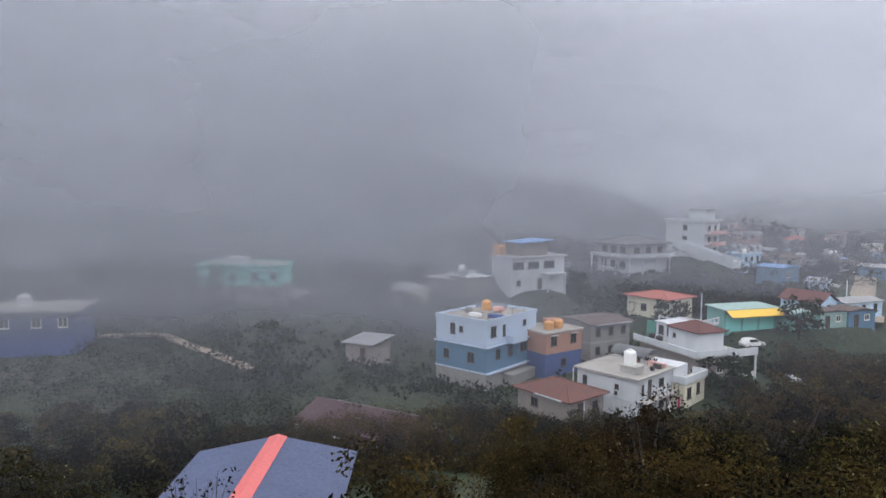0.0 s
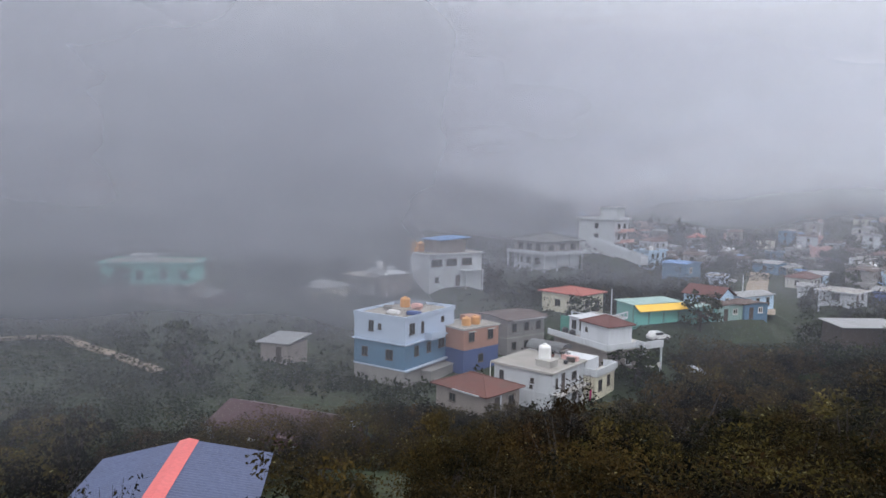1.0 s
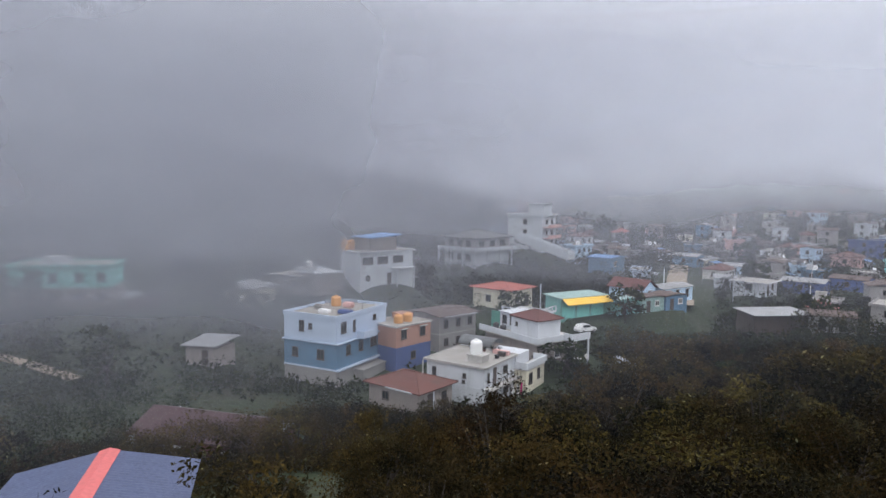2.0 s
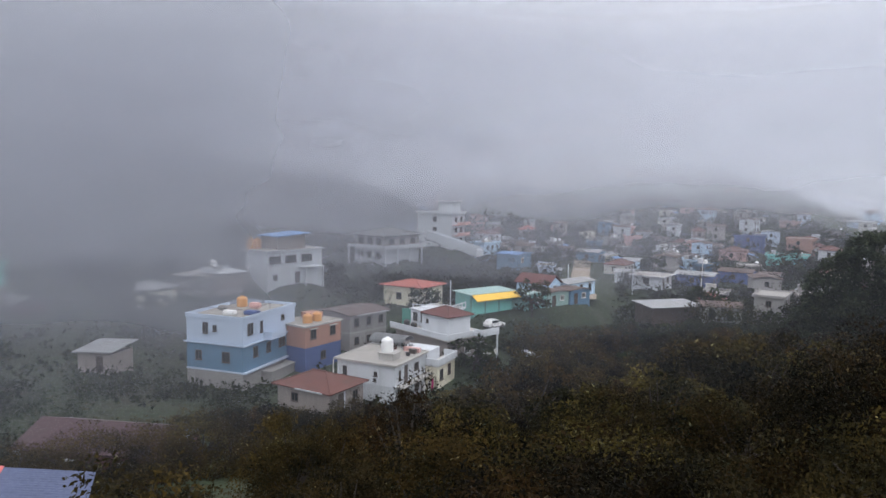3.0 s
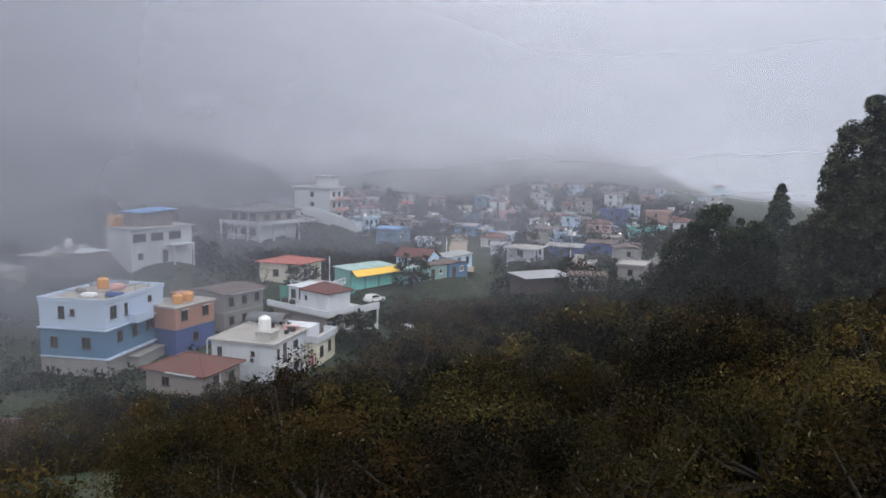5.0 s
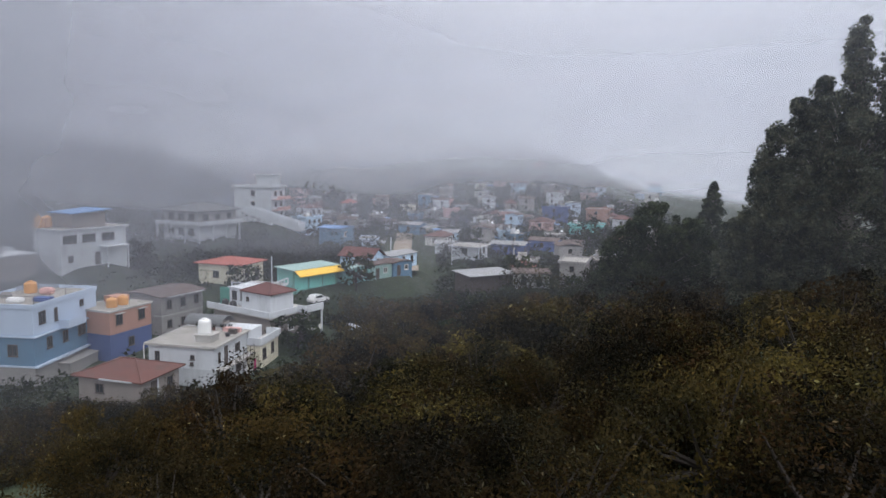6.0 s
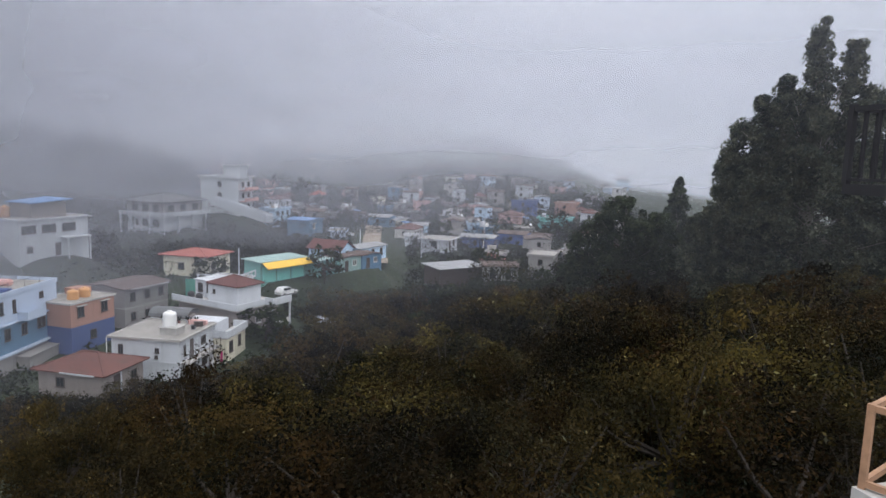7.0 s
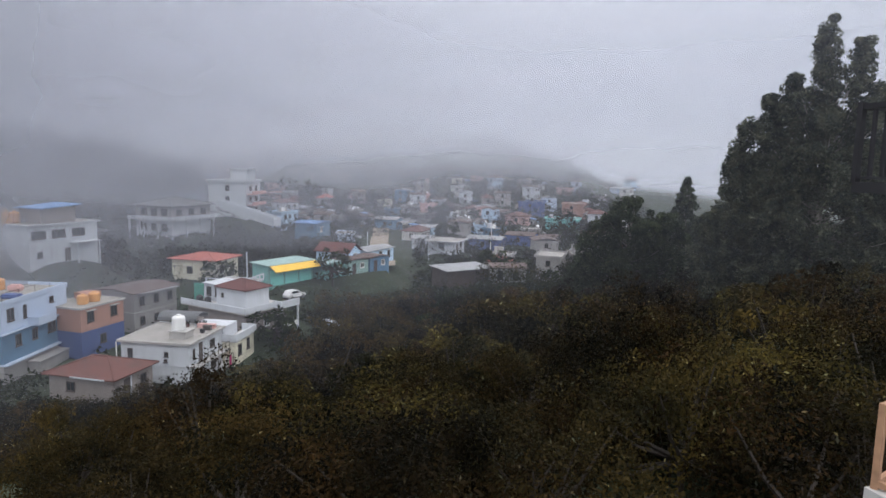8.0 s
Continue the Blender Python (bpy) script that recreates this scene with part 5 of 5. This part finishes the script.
def big_tree(x, y, Hh, seed, spires, mat, spread, label, name="tree", per=70, size=0.3, cone=False):
    """A tall tree: trunk, limbs and several leafy heads of uneven height."""
    rg = np.random.default_rng(seed)
    ob = thing(name, pose(x, y, land(x, y)), label, "tree")
    cs, rs, tips = [], [], []
    for sx, sy, z0, z1, R, n in spires:
        for i in range(n):
            u = rg.random()
            z = z0 + (z1 - z0) * u
            env = R * (1 - u) ** 0.85 + 0.15 if cone else R * math.sqrt(max(0.03, 1 - abs(1.7 * u - 0.7) ** 3))
            a, k = rg.random() * 6.283, env * rg.random() ** 0.5
            cs.append((sx + k * math.cos(a), sy + k * math.sin(a), z))
            rs.append(spread * rg.uniform(0.5, 1.15) * (0.6 + 0.4 * (1 - u)))
            if i % 6 == 0:
                tips.append(cs[-1])
    bm = bmesh.new()
    tube(bm, (0, 0, -1), (0.2, 0, Hh * 0.45), 0.45, 0.3, 10)
    tube(bm, (0.2, 0, Hh * 0.45), (0.1, 0.1, Hh * 0.9), 0.3, 0.06, 8)
    for t in tips:
        b = (0.15, 0.05, max(1.0, min(t[2] * 0.75, Hh * 0.85)))
        limbs(bm, b, [t], 0.09)
    part("trunk", bm, M_PALEBARK, ob)
    leaves("crown", cs, rs, per, size, mat, ob, rg, flat=0.8)
    return ob


big_tree(53.5, 55.0, 27.5, 5, [(-0.2, 0.2, 12, 28.7, 1.2, 90), (1.8, -1.8, 12, 27.2, 0.9, 60), (3.1, -3.1, 8, 22.0, 1.7, 80), (-2.2, 2.0, 6, 23.4, 1.7, 110), (-3.7, 3.3, 5, 21.2, 1.5, 90), (-5.2, 4.6, 9, 19.2, 1.1, 40),
                               (-6.0, 5.3, 11, 15.8, 0.7, 20), (-4.6, 4.2, 2, 15, 2.0, 100), (-6.4, 5.7, 2, 12.0, 1.5, 60), (-7.6, 6.6, 1, 9, 1.7, 70), (0, 0, 2, 20, 4.0, 230), (3.6, -3.5, 2, 17, 3.0, 150), (6.0, -5.6, 2, 14, 3.2, 100), (-2.5, 2.3, 2, 14, 3.0, 110)], L_EUC, 1.5,
         "tall dark eucalyptus tree with ragged twin top", "eucalyptus_tree", 150, 0.19)
big_tree(45.2, 76.2, 14.0, 8, [(0, 0, 1, 15.4, 4.2, 200), (-3.0, 2.2, 1, 12.5, 3.2, 110), (3.6, -2.2, 1, 13.5, 3.6, 130), (-4.8, 2.8, 1, 8.0, 2.6, 60)], L_DARK, 1.6, "dense dark rounded tree on the slope", "tree", 130, 0.19)
big_tree(74.3, 106.7, 17.0, 9, [(0, 0, 1, 19.4, 5.4, 260)], L_DARK, 0.9, "dark conical conifer behind the slope", "conifer", 60, 0.26, True)
big_tree(66.0, 84.0, 10.0, 10, [(0, 0, 1, 11.0, 4.6, 90), (5.0, -3.0, 1, 12.0, 4.0, 80), (-5.0, 4.0, 1, 9.0, 4.0, 60)], L_DARK, 1.6, "dense dark tree on the slope", "tree", 130, 0.2)
big_tree(118.0, 305.0, 9.0, 12, [(0, 0, 1, 10, 6, 70), (12, -4, 1, 9, 6, 60), (25, -6, 1, 8, 5, 50), (-10, 5, 1, 9, 5, 50)], L_TOWN, 1.8, "dark grove of trees on the crest above the town", "grove", 40, 0.6)


def twigs(x, y, hh, seed, label):
    """A sparse bare-stemmed shrub with few leaves."""
    rg = np.random.default_rng(seed)
    ob = thing("sapling", pose(x, y, land(x, y)), label, "sapling", "sparse saplings on the slope")
    bm = bmesh.new()
    tips = []
    for i in range(9):
        a = rg.random() * 6.283
        k = hh * rg.uniform(0.08, 0.22)
        z = hh * rg.uniform(0.75, 1.0)
        t = (k * math.cos(a), k * math.sin(a), z)
        limbs(bm, (0.05 * math.cos(a), 0.05 * math.sin(a), hh * 0.3 * rg.random()), [t], 0.03, 5)
        for j in range(4):
            q = Vector((0, 0, hh * 0.3)).lerp(Vector(t), rg.uniform(0.55, 1.0)) + Vector(rg.normal(size=3) * 0.3)
            tube(bm, Vector((0, 0, hh * 0.3)).lerp(Vector(t), 0.6), q, 0.012, 0.005, 4)
            tips.append(tuple(q))
    part("stem", bm, M_BARK, ob)
    leaves("foliage", tips, [0.28] * len(tips), 9, 0.075, L_SHRUB, ob, rg)
    return ob


for sx, sy, top in ((-15.6, 16.6, 20.6), (-17.2, 17.4, 20.2), (-13.0, 17.6, 19.4), (-14.5, 45.0, 14.6), (-10.3, 62.0, 10.4), (9.0, 20.0, 20.6), (15.5, 22.0, 21.0), (19.0, 17.0, 22.2), (22.0, 20.5, 21.8), (16.0, 13.0, 23.0)):
    twigs(sx, sy, top - land(sx, sy), int(sx * 7 + 300), "sparse sapling with thin bare stems")

# ---------------------------------------------------------------- the terrace from which one looks out, and the neighbouring balcony
ter = thing("terrace_building", pose(0, 0, 0), "plain white building with a flat terrace on the slope", "building", kind="structure")
part("wall", boxes((-2.4, -9.0, 14.0, 8.2, 1.8, 27.98), (3.46, 1.8, 14.0, 8.2, 2.92, 27.98)), M_WHITE, ter)
part("terrace_slab", boxes((-2.5, -9.1, 27.98, 8.2, 1.9, 28.15), (3.41, 1.9, 27.98, 8.2, 2.97, 28.15)), M_CONC, ter)
part("upper_wall", boxes((8.2, -9.0, 14.0, 15.0, 4.6, 34.0)), M_WHITE, ter)
bal = thing("balcony", pose(6.5, 6.2, 29.78), "black steel balcony with upright railing bars", "balcony")
part("floor_plate", boxes((0.045, -5.0, 0.02, 1.7, -0.045, 0.07)), M_STEEL, bal)
part("fascia", boxes((-0.02, -5.0, -0.02, 0.04, 0.02, 0.10), (0.04, -0.04, -0.02, 1.7, 0.02, 0.10)), M_STEEL, bal)
part("lower_rail", boxes((-0.012, -5.0, 0.135, 0.024, -0.035, 0.165), (0.035, -0.024, 0.135, 1.7, 0.012, 0.165)), M_STEEL, bal)
part("rail", boxes((-0.02, -5.0, 0.91, 0.03, -0.04, 0.97), (0.04, -0.03, 0.91, 1.7, 0.02, 0.97)), M_STEEL, bal)
for i in range(28):
    part("bar", boxes((-0.009, -0.20 - i * 0.17, 0.168, 0.021, -0.17 - i * 0.17, 0.907)), M_STEEL, bal)
for i in range(9):
    part("bar", boxes((0.17 + i * 0.17, -0.022, 0.168, 0.20 + i * 0.17, 0.008, 0.907)), M_STEEL, bal)
part("corner_post", boxes((-0.03, -0.035, 0.10, 0.035, 0.03, 0.99)), M_STEEL, bal)
for y in (-4.9, -3.2, -1.62):
    part("bracket", boxes((0.05, y, -0.06, 1.7, y + 0.05, 0.02)), M_STEEL, bal)
wf = thing("timber_frame", pose(3.43, 2.95, 28.15, 0, 0, 22), "raw timber box frame standing on the terrace edge", "frame")
T0, T1 = 0.038, 0.52
for x, y in ((0, -0.8), (0, 0), (0.8, -0.8), (0.8, 0)):
    part("post", boxes((x, y - T0, 0, x + T0, y, T1)), M_WOOD, wf)
for z in (0.015, T1 - T0 - 0.003):
    for y in (-0.8 - T0, -T0):
        part("beam", boxes((T0, y + 0.003, z, 0.8, y + T0 - 0.003, z + T0)), M_WOOD, wf)
    for x in (0.003, 0.803):
        part("beam", boxes((x, -0.8, z, x + T0 - 0.006, -T0, z + T0)), M_WOOD, wf)

# ---------------------------------------------------------------- mist
def mist_material(name, thick, base_z, rise, west, seed, top, shade, even, bank, span):
    """Thin cloud: scatters light to both sides; denser upwards into the cloud base and towards the west of the valley;
    shade darkens its colour for dim valley light.
    """
    m, n, k, p = mat_base(name)
    n.remove(p)
    co = n.new("ShaderNodeTexCoord")
    sep = n.new("ShaderNodeSeparateXYZ")
    k.new(co.outputs["Object"], sep.inputs[0])
    mp = n.new("ShaderNodeMapping")
    mp.inputs["Location"].default_value = (seed * 13.7, seed * 5.1, seed * 3.3)
    mp.inputs["Scale"].default_value = (0.011, 0.011, 0.022)
    k.new(co.outputs["Object"], mp.inputs["Vector"])
    nz = n.new("ShaderNodeTexNoise")
    nz.inputs["Scale"].default_value = 1.0
    nz.inputs["Detail"].default_value = 4
    nz.inputs["Roughness"].default_value = 0.5
    k.new(mp.outputs[0], nz.inputs["Vector"])

    def math_node(op, a, b, clamp=False):
        q = n.new("ShaderNodeMath")
        q.operation = op
        q.use_clamp = clamp
        for i, v in enumerate((a, b)):
            if isinstance(v, (int, float)):
                q.inputs[i].default_value = v
            else:
                k.new(v, q.inputs[i])
        return q.outputs[0]
    up = n.new("ShaderNodeMapRange")
    up.interpolation_type = "SMOOTHSTEP"
    up.inputs["From Min"].default_value, up.inputs["From Max"].default_value = base_z - rise, base_z + rise
    k.new(math_node("ADD", sep.outputs["Z"], math_node("MULTIPLY", math_node("SUBTRACT", nz.outputs["Fac"], 0.5), rise * 1.6)), up.inputs["Value"])
    we = n.new("ShaderNodeMapRange")
    we.interpolation_type = "SMOOTHSTEP"
    we.inputs["From Min"].default_value, we.inputs["From Max"].default_value = 0.52, -0.42
    k.new(math_node("DIVIDE", sep.outputs["X"], math_node("ADD", math_node("ABSOLUTE", sep.outputs["Y"], 0), 20.0)), we.inputs["Value"])
    side = math_node("DIVIDE", sep.outputs["X"], math_node("ADD", math_node("ABSOLUTE", sep.outputs["Y"], 0), 20.0))
    fw = n.new("ShaderNodeMapRange")
    fw.interpolation_type = "SMOOTHSTEP"
    fw.inputs["From Min"].default_value, fw.inputs["From Max"].default_value = span
    k.new(side, fw.inputs["Value"])
    low = math_node("ADD", math_node("ADD", math_node("MULTIPLY", we.outputs[0], west), even), math_node("MULTIPLY", fw.outputs[0], bank))
    dens = math_node("ADD", math_node("MULTIPLY", up.outputs[0], thick), math_node("MULTIPLY", low, math_node("SUBTRACT", math_node("MULTIPLY", nz.outputs["Fac"], 2.6), 0.3)), True)
    fade = n.new("ShaderNodeMapRange")
    fade.interpolation_type = "SMOOTHSTEP"
    fade.inputs["From Min"].default_value, fade.inputs["From Max"].default_value = top, top * 0.3
    k.new(sep.outputs["Z"], fade.inputs["Value"])
    at_h = n.new("ShaderNodeVertexColor")
    at_h.layer_name = "lift"
    soft = n.new("ShaderNodeMapRange")
    soft.interpolation_type = "SMOOTHSTEP"
    k.new(at_h.outputs["Color"], soft.inputs["Value"])
    dens = math_node("MULTIPLY", math_node("MULTIPLY", dens, fade.outputs[0], True), soft.outputs[0], True)
    if thick < 1.0:
        dens = math_node("MULTIPLY", dens, 0.94)
    tr = n.new("ShaderNodeBsdfTransparent")
    d1 = n.new("ShaderNodeBsdfDiffuse")
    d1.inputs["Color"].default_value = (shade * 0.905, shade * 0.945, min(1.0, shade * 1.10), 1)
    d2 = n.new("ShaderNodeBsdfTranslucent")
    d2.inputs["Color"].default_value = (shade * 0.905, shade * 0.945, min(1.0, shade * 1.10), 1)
    mm = n.new("ShaderNodeMixShader")
    k.new(d1.outputs[0], mm.inputs[1])
    k.new(d2.outputs[0], mm.inputs[2])
    mx = n.new("ShaderNodeMixShader")
    k.new(dens, mx.inputs[0])
    k.new(tr.outputs[0], mx.inputs[1])
    k.new(mm.outputs[0], mx.inputs[2])
    k.new(mx.outputs[0], n["Material Output"].inputs["Surface"])
    return m


def mist(radius, thick, base_z, rise, west, seed, height, shade, even, bank, span):
    """A veil of mist across the valley: it follows the ground at its foot and stands level higher up."""
    bm = bmesh.new()
    lift = bm.loops.layers.float_color.new("lift")
    prev = None
    for i in range(129):
        a = radians(-85 + i * 170 / 128)
        r = radius * (1 + 0.02 * math.sin(a * 5 + seed))
        g = max(-3.0, land(r * math.sin(a), r * math.cos(a)))
        col = []
        for h in (-1, 1, 4, 8, 13, 20, 30, 45, 65, 90, height):
            u = min(1.0, max(0.0, (h - 4) / 60))
            u = u * u * (3 - 2 * u)
            col.append((bm.verts.new(((r + 0.15 * h) * math.sin(a), (r + 0.15 * h) * math.cos(a), g * (1 - u) + 8.0 * u + h)), h))
        if prev:
            for j in range(10):
                q = (prev[j], col[j], col[j + 1], prev[j + 1])
                f = bm.faces.new([v for v, h in q])
                f.smooth = True
                for lp, (v, h) in zip(f.loops, q):
                    lp[lift] = (min(1.0, max(0.0, h / 8)),) * 3 + (1.0,)
        prev = col
    return solid("mist_bank", bm, mist_material("mist_veil", thick, base_z, rise, west, seed, height, shade, even, bank, span), Matrix.Identity(4), "thin veil of grey mist drifting across the valley", "mist", kind="stuff")


# haze built as sheets; near ones darkened in colour for dim valley light
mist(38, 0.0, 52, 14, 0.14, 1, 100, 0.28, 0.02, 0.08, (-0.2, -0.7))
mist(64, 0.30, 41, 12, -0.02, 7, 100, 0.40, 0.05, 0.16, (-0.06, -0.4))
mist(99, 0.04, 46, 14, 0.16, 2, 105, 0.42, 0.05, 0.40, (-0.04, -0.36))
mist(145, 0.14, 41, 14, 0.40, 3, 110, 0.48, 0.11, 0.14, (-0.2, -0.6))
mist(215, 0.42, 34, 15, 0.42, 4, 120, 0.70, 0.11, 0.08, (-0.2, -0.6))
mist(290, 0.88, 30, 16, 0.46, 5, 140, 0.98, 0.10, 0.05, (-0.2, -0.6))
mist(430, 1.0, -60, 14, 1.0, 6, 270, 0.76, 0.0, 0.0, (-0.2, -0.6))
